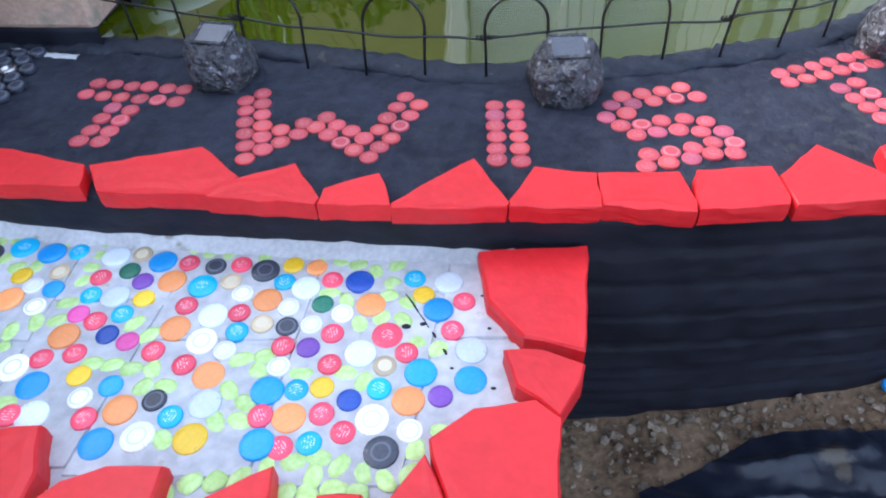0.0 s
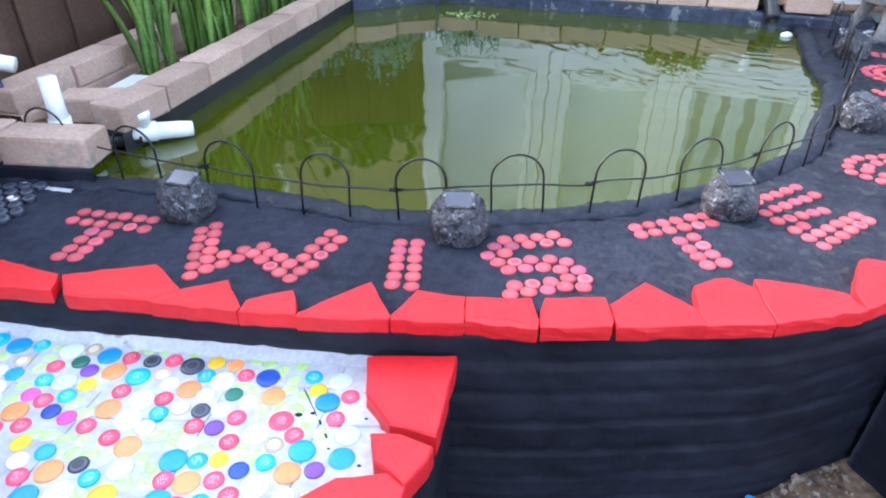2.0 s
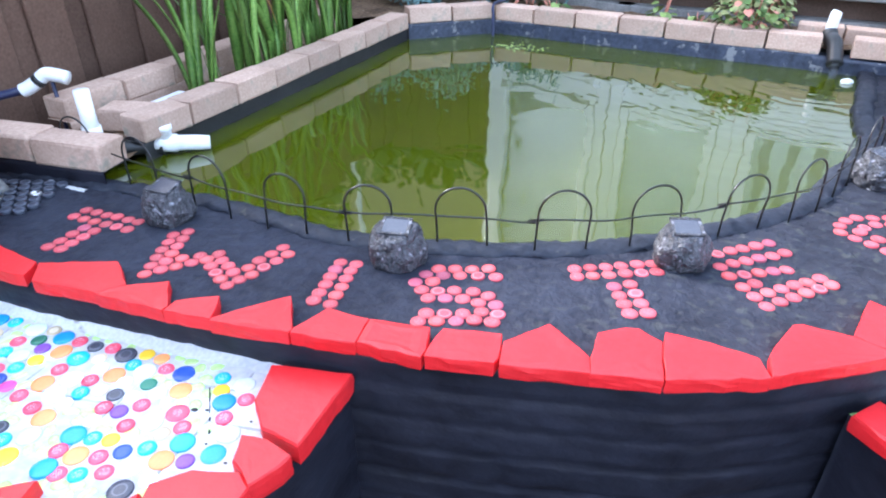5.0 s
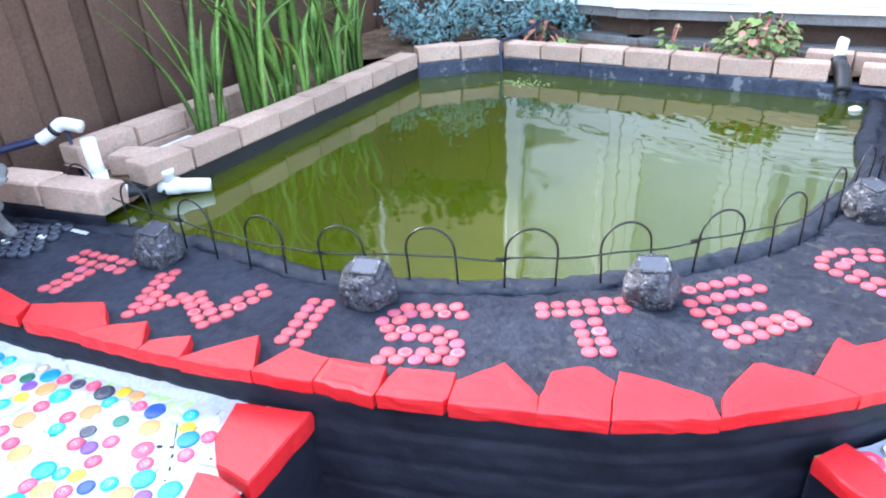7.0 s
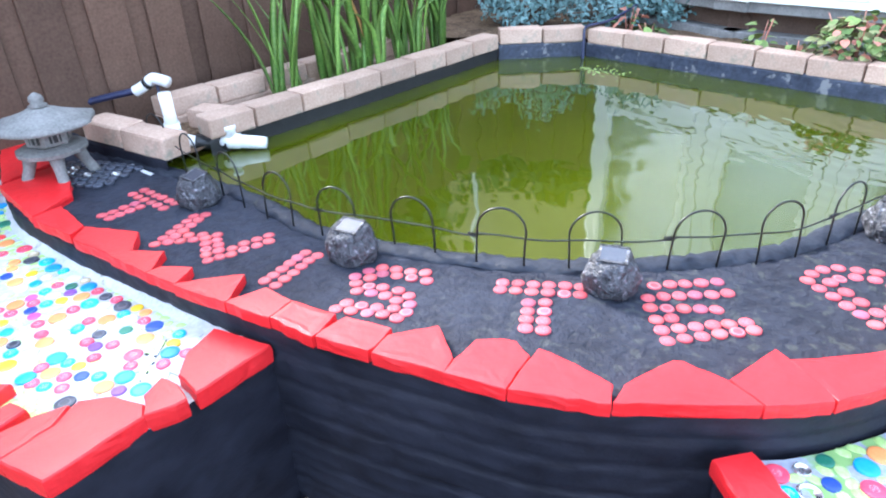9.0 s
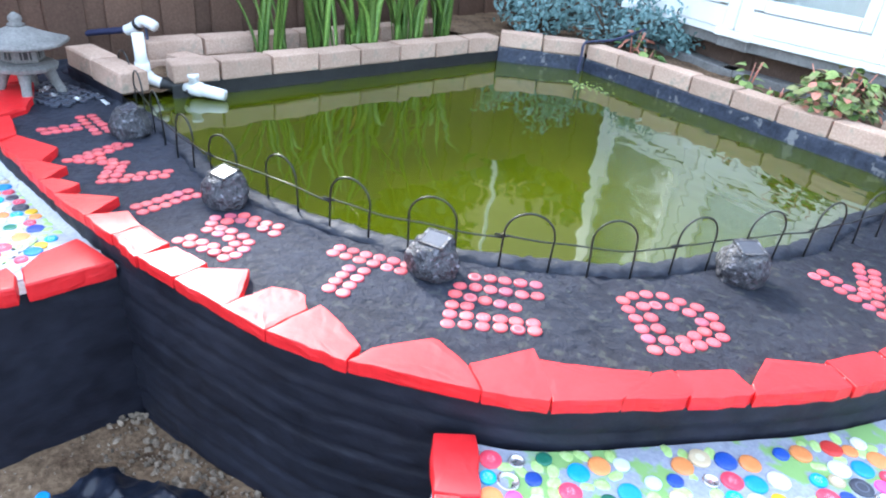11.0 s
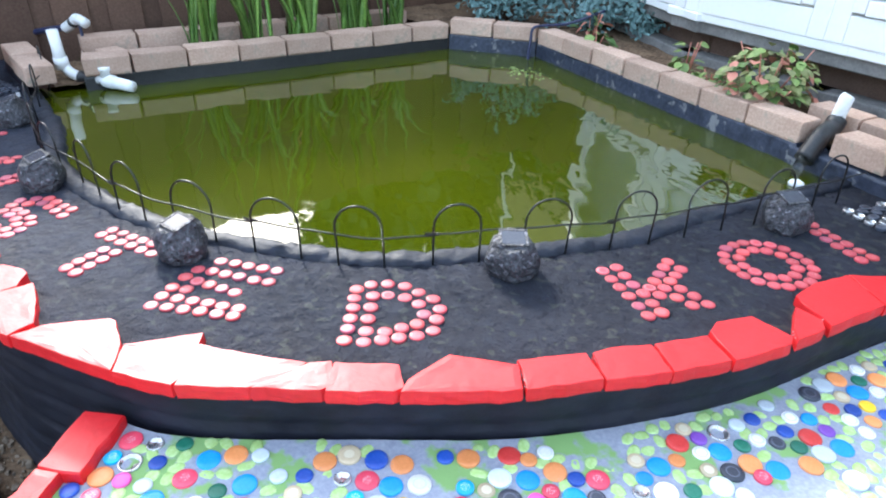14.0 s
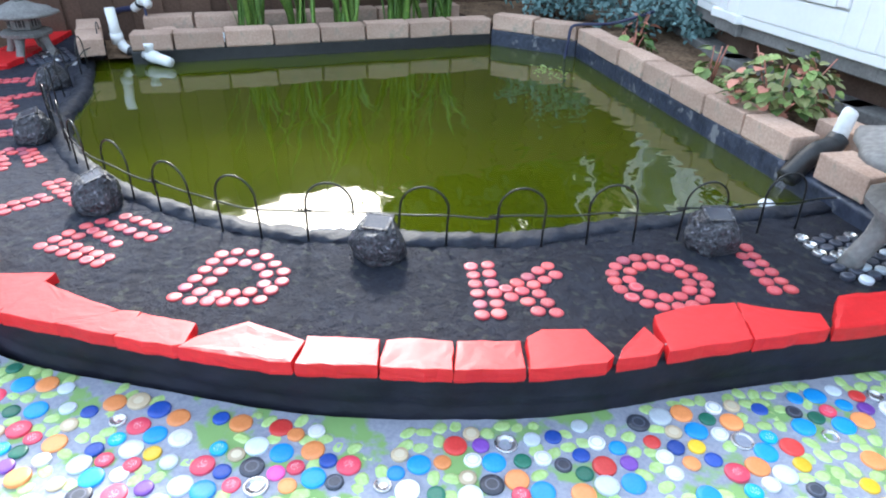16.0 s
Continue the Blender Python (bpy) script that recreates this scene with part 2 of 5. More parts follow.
for node in M_STONE.node_tree.nodes:
    if node.bl_idname == "ShaderNodeObjectInfo":          # loose stones differ one by one
        target = node.outputs["Random"].links[0].to_socket
        M_STONE.node_tree.links.new(M_STONE.node_tree.nodes.new("ShaderNodeNewGeometry").outputs["Random Per Island"], target)
WHITE = (0.78, 0.78, 0.78)
CAPS = {
    "red_letter": cap_material("red_letter", (0.44, 0.048, 0.062), (0.58, 0.20, 0.22), "bars", 0.50),
    "wine_letter": cap_material("wine_letter", (0.34, 0.050, 0.085), (0.46, 0.16, 0.21), "bars", 0.50),
    "scarlet_letter": cap_material("scarlet_letter", (0.50, 0.052, 0.055), (0.56, 0.11, 0.12), "disc", 0.50),
    "ringed_letter": cap_material("ringed_letter", (0.45, 0.050, 0.068), (0.56, 0.18, 0.20), "ring", 0.50),
    "orange": cap_material("orange", (0.82, 0.29, 0.09)), "blue": cap_material("blue", (0.015, 0.27, 0.68)),
    "cyan": cap_material("cyan", (0.01, 0.36, 0.64), (0.55, 0.75, 0.82), "bars"), "pink": cap_material("pink", (0.74, 0.055, 0.11), (0.80, 0.50, 0.55), "bars"),
    "magenta": cap_material("magenta", (0.72, 0.08, 0.34)), "yellow": cap_material("yellow", (0.80, 0.50, 0.015)),
    "white": cap_material("white", (0.76, 0.76, 0.75), (0.60, 0.64, 0.72), "ring"), "green": cap_material("green", (0.012, 0.14, 0.085)),
    "violet": cap_material("violet", (0.17, 0.055, 0.36)), "navy": cap_material("navy", (0.012, 0.06, 0.33)),
    "black": cap_material("black", (0.030, 0.036, 0.055), (0.11, 0.12, 0.16), "ring"), "clear": cap_material("clear", (0.54, 0.60, 0.66), None, "", 0.22),
    "tan": cap_material("tan", (0.50, 0.40, 0.26), (0.66, 0.58, 0.42), "disc"), "red": cap_material("red", (0.68, 0.045, 0.04)),
    "silver": material("cap_silver", (0.55, 0.55, 0.56), (0.68, 0.68, 0.69), 0.28, 0.9, 60, 200, 0.1, 0.001, 0.5, 0.15),
}


# ---- mesh helpers ----
def mesh_of(name, bm, mat, smooth=False):
    me = bpy.data.meshes.new(name)
    bmesh.ops.recalc_face_normals(bm, faces=bm.faces)
    bm.to_mesh(me)
    bm.free()
    for m in (mat if isinstance(mat, (list, tuple)) else [mat]):
        me.materials.append(m)
    if smooth:
        for p in me.polygons:
            p.use_smooth = True
    return me


def part(name, bm, mat, parent=None, label="", smooth=False, at=None):
    """Links a bmesh as one object, under a thing or a part where one is given."""
    ob = new(name, bm if isinstance(bm, bpy.types.Mesh) else mesh_of(name, bm, mat, smooth))
    if parent:
        ob.parent = parent
    if at is not None:
        ob.matrix_basis = at
    if label:
        tagged(ob, label)
    return ob


def thing(name, label, category, at=None, group="", kind=""):
    ob = new(name)
    ob.empty_display_size = 0.05
    if at is not None:
        ob.matrix_basis = at
    return tagged(ob, label, category, group, kind)


def spline(points, count):
    """Even points along a smooth line through the given ones."""
    p = np.array([points[0]] + list(points) + [points[-1]], float)
    fine = []
    for i in range(1, len(p) - 2):
        for u in np.linspace(0, 1, 24, endpoint=False):
            a, b, c, d = p[i - 1], p[i], p[i + 1], p[i + 2]
            fine.append(0.5 * (2 * b + (c - a) * u + (2 * a - 5 * b + 4 * c - d) * u * u + (3 * b - a - 3 * c + d) * u ** 3))
    fine = np.array(fine + [p[-2]])
    s = np.concatenate([[0], np.cumsum(np.linalg.norm(np.diff(fine, axis=0), axis=1))])
    at = np.linspace(0, s[-1], count)
    return np.stack([np.interp(at, s, fine[:, k]) for k in range(fine.shape[1])], 1)


def grid_faces(bm, rows, close=False):
    """Skins rows of points."""
    vs = [[bm.verts.new(p) for p in row] for row in rows]
    for a, b in zip(vs[:-1], vs[1:]):
        n = len(a)
        for i in range(n if close else n - 1):
            j = (i + 1) % n
            bm.faces.new((a[i], a[j], b[j], b[i]))
    return vs


def tube(bm, path, radius, sides=8, ends=True):
    path = [Vector(p) for p in path]
    rad = radius if isinstance(radius, (list, tuple)) else [radius] * len(path)
    rows, up = [], None
    for i, p in enumerate(path):
        d = (path[min(i + 1, len(path) - 1)] - path[max(i - 1, 0)]).normalized()
        if up is None:
            up = d.orthogonal().normalized()
        up = (up - d * up.dot(d)).normalized()
        side = d.cross(up)
        rows.append([p + (up * math.cos(a) + side * math.sin(a)) * rad[i] for a in (2 * math.pi * k / sides for k in range(sides))])
    vs = grid_faces(bm, rows, True)
    if ends:
        bm.faces.new(vs[0][::-1])
        bm.faces.new(vs[-1])
    return bm


def box(bm, size, m=Matrix(), bevel=0.0, seg=1):
    got = bmesh.ops.create_cube(bm, size=1, matrix=m @ Matrix.Diagonal((*size, 1)))
    if bevel:
        es = list({e for v in got["verts"] for e in v.link_edges})
        bmesh.ops.bevel(bm, geom=es, offset=bevel, segments=seg, profile=0.6, affect="EDGES")
    return bm


def prism(bm, outline, z0, z1, bevel=0.0, rough=0.0, seed=0):
    """A slab of irregular outline with chipped, rounded top edges."""
    rnd = random.Random(seed)
    pts = []
    for (ax, ay), (bx, by) in zip(outline, outline[1:] + outline[:1]):
        n = max(1, int(math.hypot(bx - ax, by - ay) / 0.022))
        for i in range(n):
            u = i / n
            j = rough if i else rough * 0.3
            pts.append((ax + (bx - ax) * u + rnd.uniform(-j, j), ay + (by - ay) * u + rnd.uniform(-j, j)))
    cx, cy = sum(p[0] for p in pts) / len(pts), sum(p[1] for p in pts) / len(pts)

    def ring(inset, z, jit):
        out = []
        for x, y in pts:
            d = math.hypot(x - cx, y - cy) or 1
            k = 1 - (inset - 0.0030 + rnd.uniform(0, jit)) / d
            out.append((cx + (x - cx) * k, cy + (y - cy) * k, z + rnd.uniform(-jit, jit) * 0.5))
        return out
    rows = [ring(rough * 0.6, z0, rough * 0.5)]
    for u in (0.22, 0.45, 0.68):
        z = z0 + (z1 - z0) * u
        rows.append([(cx + (x - cx) * (1 + f), cy + (y - cy) * (1 + f), z) for x, y, f in ((x, y, (0.0028 + rough * (0.9 * noise.noise((x * 30 + seed, y * 30, u * 0.6)) + 1.1 * noise.noise((x * 85, y * 85, u * 2.2 + seed)))) / (math.hypot(x - cx, y - cy) or 1)) for x, y in pts)])
    rows += [ring(0, z1 - bevel, rough * 0.6), ring(bevel * 0.8, z1, rough * 0.3)]
    if bevel:
        rows.append(ring(bevel * 0.8 + 0.012, z1 + rnd.uniform(-0.0005, 0.001), 0.001))
        edge = rows[-1]
        for k in (0.62, 0.3):
            rows.append([(cx + (x - cx) * k, cy + (y - cy) * k, z1 + 0.0004 * noise.noise((x * k * 40 + seed, y * k * 40, 0.3))) for x, y, _ in edge])
    vs = grid_faces(bm, rows, True)
    bm.faces.new(vs[-1])
    bm.faces.new(vs[0][::-1])
    return bm


# ---- plan ----
TOP, WATER, GROUND = 0.600, 0.585, 0.07
OUTER = [(-1.6, 1.08), (-1.3, 0.88), (-0.95, 0.70), (-0.65, 0.648), (-0.30, 0.632), (0.02, 0.627), (0.35, 0.641), (0.62, 0.679), (0.80, 0.712), (1.0, 0.80),
         (1.2, 0.922), (1.41, 1.165), (1.577, 1.38), (1.69, 1.58), (1.785, 1.80), (1.85, 2.07), (1.93, 2.37), (2.03, 2.7), (2.1, 2.95)]
INNER = [(-1.6, 1.2), (-1.25, 1.1), (-0.95, 1.075), (-0.66, 1.066), (-0.30, 1.045), (0.0, 0.982), (0.27, 1.0), (0.49, 1.052), (0.68, 1.13), (0.84, 1.23),
         (0.99, 1.35), (1.11, 1.475), (1.22, 1.68), (1.30, 1.82), (1.37, 1.99), (1.41, 2.25), (1.475, 2.48), (1.53, 2.70), (1.56, 2.88)]
outer, inner = spline(OUTER, 300), spline(INNER, 300)


def normals(line):
    d = np.gradient(line, axis=0)
    d /= np.linalg.norm(d, axis=1)[:, None]
    return np.stack([d[:, 1], -d[:, 0]], 1)          # towards the outside of the curve


outer_n, inner_n = normals(outer), normals(inner)


def nz(x, y, z, s):
    return noise.noise((x * s, y * s, z * s))


# ---- ground ----
def build_ground():
    bm = bmesh.new()
    xs = np.concatenate([[-60, -12, -4], np.linspace(-1.6, 3.2, 90), [6, 14, 60]])
    ys = np.concatenate([[-60, -12, -4], np.linspace(-1.2, 3.4, 90), [6, 14, 60]])
    rows = []
    for y in ys:
        row = []
        for x in xs:
            near = abs(x - 0.8) < 2.3 and abs(y - 1.1) < 2.2
            z = GROUND + (0.016 * nz(x, y, 0, 6) + 0.010 * nz(x, y, 3, 22) + 0.06 * max(0, min(1, (x - 0.35) * 1.6)) * max(0, min(1, (2.6 - x) * 2, (y + 0.9) * 2)) if near else 0)
            row.append((x, y, z))
        rows.append(row)
    grid_faces(bm, rows)
    tagged(part("ground", bm, M_SOIL, smooth=True), "bare brown garden soil with small stones", "soil", kind="structure")


build_ground()


# ---- raised pond wall with its ledge ----
def build_pond_wall():
    bm = bmesh.new()
    rows = []
    zs = np.linspace(0.0, TOP - 0.012, 62)
    for z in zs:
        course = z / 0.075
        row = []
        for i in range(300):
            p, q = outer[i], outer_n[i]
            s = i * 0.0155
            f = course % 1.0
            joint = max(0, 1 - min(f, 1 - f) / 0.13)
            brick = (s / 0.215 + 0.5 * (int(course) % 2)) % 1.0
            upright = max(0, 1 - min(brick, 1 - brick) / 0.04)
            d = -0.007 * joint - 0.004 * upright + 0.004 * nz(s * 4, z * 14, 0, 1.0) + 0.0025 * nz(p[0], p[1], z, 40) - 0.006
            row.append((p[0] + q[0] * d, p[1] + q[1] * d, z))
        rows.append(row)
    # rounded arris, then the ledge itself
    lip = [(outer[i][0] - outer_n[i][0] * 0.012, outer[i][1] - outer_n[i][1] * 0.012, TOP - 0.003) for i in range(300)]
    rows.append(lip)
    for u in np.linspace(0.05, 1, 34):
        row = []
        for i in range(300):
            x = outer[i][0] * (1 - u) + inner[i][0] * u
            y = outer[i][1] * (1 - u) + inner[i][1] * u
            row.append((x, y, TOP + 0.0016 * nz(x, y, 0, 9) + (0.0008 + 0.0016 * max(0, min(1, x - 0.2))) * nz(x, y, 5, 38) + 0.0012 * nz(x, y, 9, 90)))
        rows.append(row)
    rows.append([(inner[i][0] - inner_n[i][0] * 0.02, inner[i][1] - inner_n[i][1] * 0.02, 0.3) for i in range(300)])
    grid_faces(bm, rows)
    wall = part("raised_pond_wall", bm, [M_BLACK, M_LEDGE], smooth=True)
    for p in wall.data.polygons:
        p.material_index = int(abs(p.normal.z) > 0.7)
    tagged(wall, "curved masonry pond wall painted matt black, with a wide flat ledge", "pond wall", kind="structure")


build_pond_wall()


def build_liner():
    """The pond liner, rolled over the inner edge of the ledge and down into the water."""
    bm = bmesh.new()
    rows = []
    prof = [(0.012, -0.004), (0.010, 0.004), (-0.002, 0.009), (-0.018, 0.013), (-0.034, 0.012), (-0.046, 0.004), (-0.052, -0.010), (-0.055, -0.04), (-0.057, -0.1)]
    for k, (o, h) in enumerate(prof):
        row = []
        for i in range(300):
            x, y = inner[i]
            w = 0.010 * nz(x, y, k * 0.12, 14) + 0.010 * nz(x, y, k * 0.3, 45)
            row.append((x + inner_n[i][0] * (o + w), y + inner_n[i][1] * (o + w), TOP + h + 0.006 * nz(x + k * 0.02, y, 2, 24) + 0.007 * nz(x, y, k * 0.4, 60)))
        rows.append(row)
    grid_faces(bm, rows)
    tagged(part("pond_liner", bm, M_RIM, smooth=True), "wrinkled black plastic pond liner folded over the inner edge", "pond liner", kind="structure")


build_liner()


# ---- water ----
def build_water():
    m = bpy.data.materials.new("green_pond_water")
    m.use_nodes = True
    t = m.node_tree
    n, link = t.nodes, t.links.new
    b = n["Principled BSDF"]
    b.inputs["Roughness"].default_value = 0.035
    b.inputs["IOR"].default_value = 1.76
    co = n.new("ShaderNodeTexCoord")
    cloud = n.new("ShaderNodeTexNoise")
    cloud.inputs["Scale"].default_value, cloud.inputs["Detail"].default_value = 1.6, 3
    link(co.outputs["Object"], cloud.inputs["Vector"])
    ramp = n.new("ShaderNodeValToRGB")
    ramp.color_ramp.elements[0].position, ramp.color_ramp.elements[1].position = 0.3, 0.7
    ramp.color_ramp.elements[0].color, ramp.color_ramp.elements[1].color = (0.034, 0.046, 0.0008, 1), (0.056, 0.067, 0.0011, 1)
    link(cloud.outputs["Fac"], ramp.inputs["Fac"])
    link(ramp.outputs["Color"], b.inputs["Base Color"])
    # long slow swell everywhere, ripples spreading from the spout and dying away
    swell = n.new("ShaderNodeTexNoise")
    swell.inputs["Scale"].default_value, swell.inputs["Detail"].default_value = 5.0, 1.5
    link(co.outputs["Object"], swell.inputs["Vector"])
    shift = n.new("ShaderNodeVectorMath")
    shift.operation = "SUBTRACT"
    shift.inputs[1].default_value = (1.40, 2.76, 0)
    link(co.outputs["Object"], shift.inputs[0])
    rings = n.new("ShaderNodeTexWave")
    rings.wave_type, rings.rings_direction = "RINGS", "Z"
    rings.inputs["Scale"].default_value, rings.inputs["Distortion"].default_value, rings.inputs["Detail Scale"].default_value = 4.2, 5.0, 2.0
    link(shift.outputs[0], rings.inputs["Vector"])
    far = n.new("ShaderNodeVectorMath")
    far.operation = "LENGTH"
    link(shift.outputs[0], far.inputs[0])
    fall = n.new("ShaderNodeMapRange")
    fall.inputs[1].default_value, fall.inputs[2].default_value, fall.inputs[3].default_value, fall.inputs[4].default_value = 0.1, 1.5, 1.0, 0.0
    link(far.outputs["Value"], fall.inputs[0])
    amp = n.new("ShaderNodeMath")
    amp.operation = "MULTIPLY"
    link(rings.outputs["Fac"], amp.inputs[0])
    link(fall.outputs[0], amp.inputs[1])
    add = n.new("ShaderNodeMath")
    add.operation = "MULTIPLY_ADD"
    add.inputs[1].default_value = 0.34
    link(amp.outputs[0], add.inputs[0])
    link(swell.outputs["Fac"], add.inputs[2])
    bp = n.new("ShaderNodeBump")
    bp.inputs["Strength"].default_value, bp.inputs["Distance"].default_value = 0.30, 0.009
    link(add.outputs[0], bp.inputs["Height"])
    link(bp.outputs[0], b.inputs["Normal"])
    bm = bmesh.new()
    rim = [(inner[i][0] + inner_n[i][0] * -0.045, inner[i][1] + inner_n[i][1] * -0.045) for i in range(60, 296, 4)]
    rim += [(1.50, 2.86), (-0.11, 3.21), (-0.49, 2.96), (-0.70, 1.40), (-0.84, 1.30), (-0.84, 1.02)]
    top = [bm.verts.new((x, y, WATER)) for x, y in rim]
    bm.faces.new(top)
    bmesh.ops.triangulate(bm, faces=bm.faces)
    tagged(part("water", bm, m), "murky green pond water with faint ripples", "water", kind="structure")


build_water()


# ---- paving blocks round the pond ----
def block_mesh(seed, length=0.2, width=0.1, height=0.072):
    rnd = random.Random(seed)
    bm = box(bmesh.new(), (length - 0.006, width, height), pose(0, 0, height / 2), 0.008, 2)
    for v in bm.verts:
        v.co += Vector((rnd.uniform(-1, 1), rnd.uniform(-1, 1), rnd.uniform(-1, 1))) * 0.0016
    return mesh_of("paving_block", bm, M_BLOCK)


BLOCKS = [block_mesh(i) for i in range(5)]


def block_row(owner, a, b, z, count, shift=0.0, stretch=None):
    """Blocks laid end to end; a to b is the edge over the water."""
    a, b = Vector((*a, 0)), Vector((*b, 0))
    d = (b - a).normalized()
    back = Vector((-d.y, d.x, 0))
    step = (b - a).length / count
    yaw = math.degrees(math.atan2(d.y, d.x))
    rnd = random.Random(round(a.x * 100) + count)
    for i in range(count):
        p = a + d * step * (i + 0.5) + back * (0.05 + shift + rnd.uniform(-0.004, 0.004))
        ob = part("paving_block", BLOCKS[rnd.randrange(5)], None, owner)
        ob.matrix_basis = pose(p.x, p.y, z + rnd.uniform(-0.0025, 0.0025), rnd.uniform(-0.8, 0.8), rnd.uniform(-0.8, 0.8), yaw + rnd.uniform(-1.2, 1.2) + 180 * rnd.randrange(2)) @ Matrix.Diagonal((step / 0.2, 1, 1, 1))


def footing(name, a, b, z0, z1, mat, label, thick=0.10, out=0.0):
    a, b = Vector((*a, 0)), Vector((*b, 0))
    d = (b - a).normalized()
    back = Vector((-d.y, d.x, 0))
    bm = bmesh.new()
    n = max(8, int((b - a).length / 0.02))
    rows = []
    for o, z in ((thick, z1), (0.0 + out, z1), (0.0 + out, z1 - 0.012), (0.002 + out, (z0 + z1) / 2), (-0.002 + out, z0)):
        rows.append([tuple(a + d * (b - a).length * i / n + back * (o - (0.0 if o == thick else 1) * (0.004 + 0.004 * nz(i * 0.3, z * 30, 0, 1)))) [:2] + (z + 0.002 * nz(i * 0.2, z * 9, 4, 1),) for i in range(n + 1)])
    grid_faces(bm, rows)
    tagged(part(name, bm, mat, smooth=True), label, "pond edge", kind="structure")


A_CORNER, B_CORNER, C_CORNER = (-0.46, 2.935), (-0.09, 3.185), (1.35, 2.85)
L_START = (-0.655, 1.45)
# travelling with the bed on the left hand: the edge over the water is on the right
coping = thing("block_coping", "pinkish concrete paving blocks laid as coping round the pond", "block coping", kind="structure")
block_row(coping, (-0.700, 1.275), (-0.652, 1.445), 0.642, 1)
block_row(coping, L_START, A_CORNER, 0.642, 7)
block_row(coping, A_CORNER, B_CORNER, 0.660, 2)
block_row(coping, B_CORNER, C_CORNER, 0.652, 7)
planter_rim = thing("planter_rim", "row of weathered paving blocks behind the water plants", "block coping", kind="structure")
block_row(planter_rim, (-1.04, 1.36), (-0.83, 2.95), 0.645, 7)
block_row(planter_rim, (-1.12, 1.075), (-0.675, 1.075), 0.642, 2)
corner_blocks = thing("corner_blocks", "square end blocks closing the corner of the pond edge", "block coping", kind="structure")
block_row(corner_blocks, (1.455, 2.825), (1.63, 2.784), 0.652, 1)
block_row(corner_blocks, (1.28, 3.045), (1.64, 2.965), 0.660, 2)
footing("pond_edge_left", (-0.700, 1.275), A_CORNER, 0.50, 0.643, M_RUBBER, "black liner under the left block coping", 0.1, 0.012)
footing("pond_edge_corner", A_CORNER, B_CORNER, 0.50, 0.661, M_LINER, "black liner under the corner coping", 0.1, 0.010)
footing("pond_edge_back", B_CORNER, C_CORNER, 0.50, 0.653, M_LINER, "black liner under the back coping", 0.1, 0.010)
footing("pond_edge_end", (1.33, 2.86), (1.80, 2.74), 0.40, 0.644, M_LINER, "black liner behind the spout", 0.1, 0.0)
footing("planter_foot", (-1.04, 1.36), (-0.83, 2.95), 0.40, 0.646, M_BLOCK, "block base of the planter rim", 0.1, 0.004)
# this foot is black instead of block-coloured to paint in its shadow
footing("planter_end_foot", (-1.12, 1.075), (-0.675, 1.075), 0.40, 0.643, M_BLACK, "base of the planter end, coloured black for the shadow on it", 0.1, 0.004)


def bed(name, outline, z, label, mat=M_SOIL, step=0.05):
    """A bed of soil: a bumpy sheet inside an outline given by its left and right edges."""
    bm = bmesh.new()
    left, right = spline(outline[0], 50), spline(outline[1], 50)
    rows = []
    for a, b in zip(left, right):
        rows.append([(a[0] + (b[0] - a[0]) * u, a[1] + (b[1] - a[1]) * u, z + 0.014 * nz(a[0] + (b[0] - a[0]) * u, a[1] + (b[1] - a[1]) * u, 0, 18)) for u in np.linspace(0, 1, 24)])
    grid_faces(bm, rows)
    tagged(part(name, bm, mat, smooth=True), label, "soil bed", kind="structure")


bed("planter_bed", ([(-1.10, 1.18), (-1.03, 1.8), (-0.93, 2.4), (-0.83, 2.98)], [(-0.76, 1.18), (-0.66, 1.8), (-0.58, 2.4), (-0.50, 2.98)]), 0.612, "wet dark gravel in the planter between the block rows")
bed("back_bed", ([(-1.3, 2.95), (-0.5, 3.02), (-0.09, 3.23), (0.6, 3.10), (1.4, 2.92), (2.4, 2.7)], [(-1.4, 4.6), (-0.5, 4.6), (0.0, 4.4), (0.8, 3.9), (1.6, 3.8), (2.6, 3.6)]), 0.668, "narrow soil bed between the pond and the house")


# ---- low seats with bottle caps ----
def seat_body(name, back, front, z, mat, label, side_mat):
    """A solid low seat: top between its back and front lines, upright sides down to the soil."""
    bm = bmesh.new()
    rows = [[(a[0] + (b[0] - a[0]) * u, a[1] + (b[1] - a[1]) * u, z + 0.0025 * nz(a[0] + (b[0] - a[0]) * u, a[1] + (b[1] - a[1]) * u, 0, 26)) for u in np.linspace(0, 1, 40)] for a, b in zip(back, front)]
    grid_faces(bm, rows)
    ob = thing(name, label, "mosaic seat", kind="structure")
    part("top", bm, mat, ob, smooth=True)
    edge = [r[0] for r in rows[:1]] + list(rows[0]) + [r[-1] for r in rows] + list(rows[-1])[::-1]
    bm = bmesh.new()
    side = [[(x, y, h) for x, y, h in edge]]
    cx, cy = np.mean([p[0] for p in edge]), np.mean([p[1] for p in edge])
    for h in np.linspace(z - 0.01, 0.0, 16):
        side.append([(x + 0.004 * nz(x * 30, y * 30, h * 40, 1), y + 0.004 * nz(x * 30, y * 30, h * 40 + 7, 1), h) for x, y, _ in edge])
    grid_faces(bm, side)
    part("side", bm, side_mat, ob, "side painted matt black", True)
    return ob


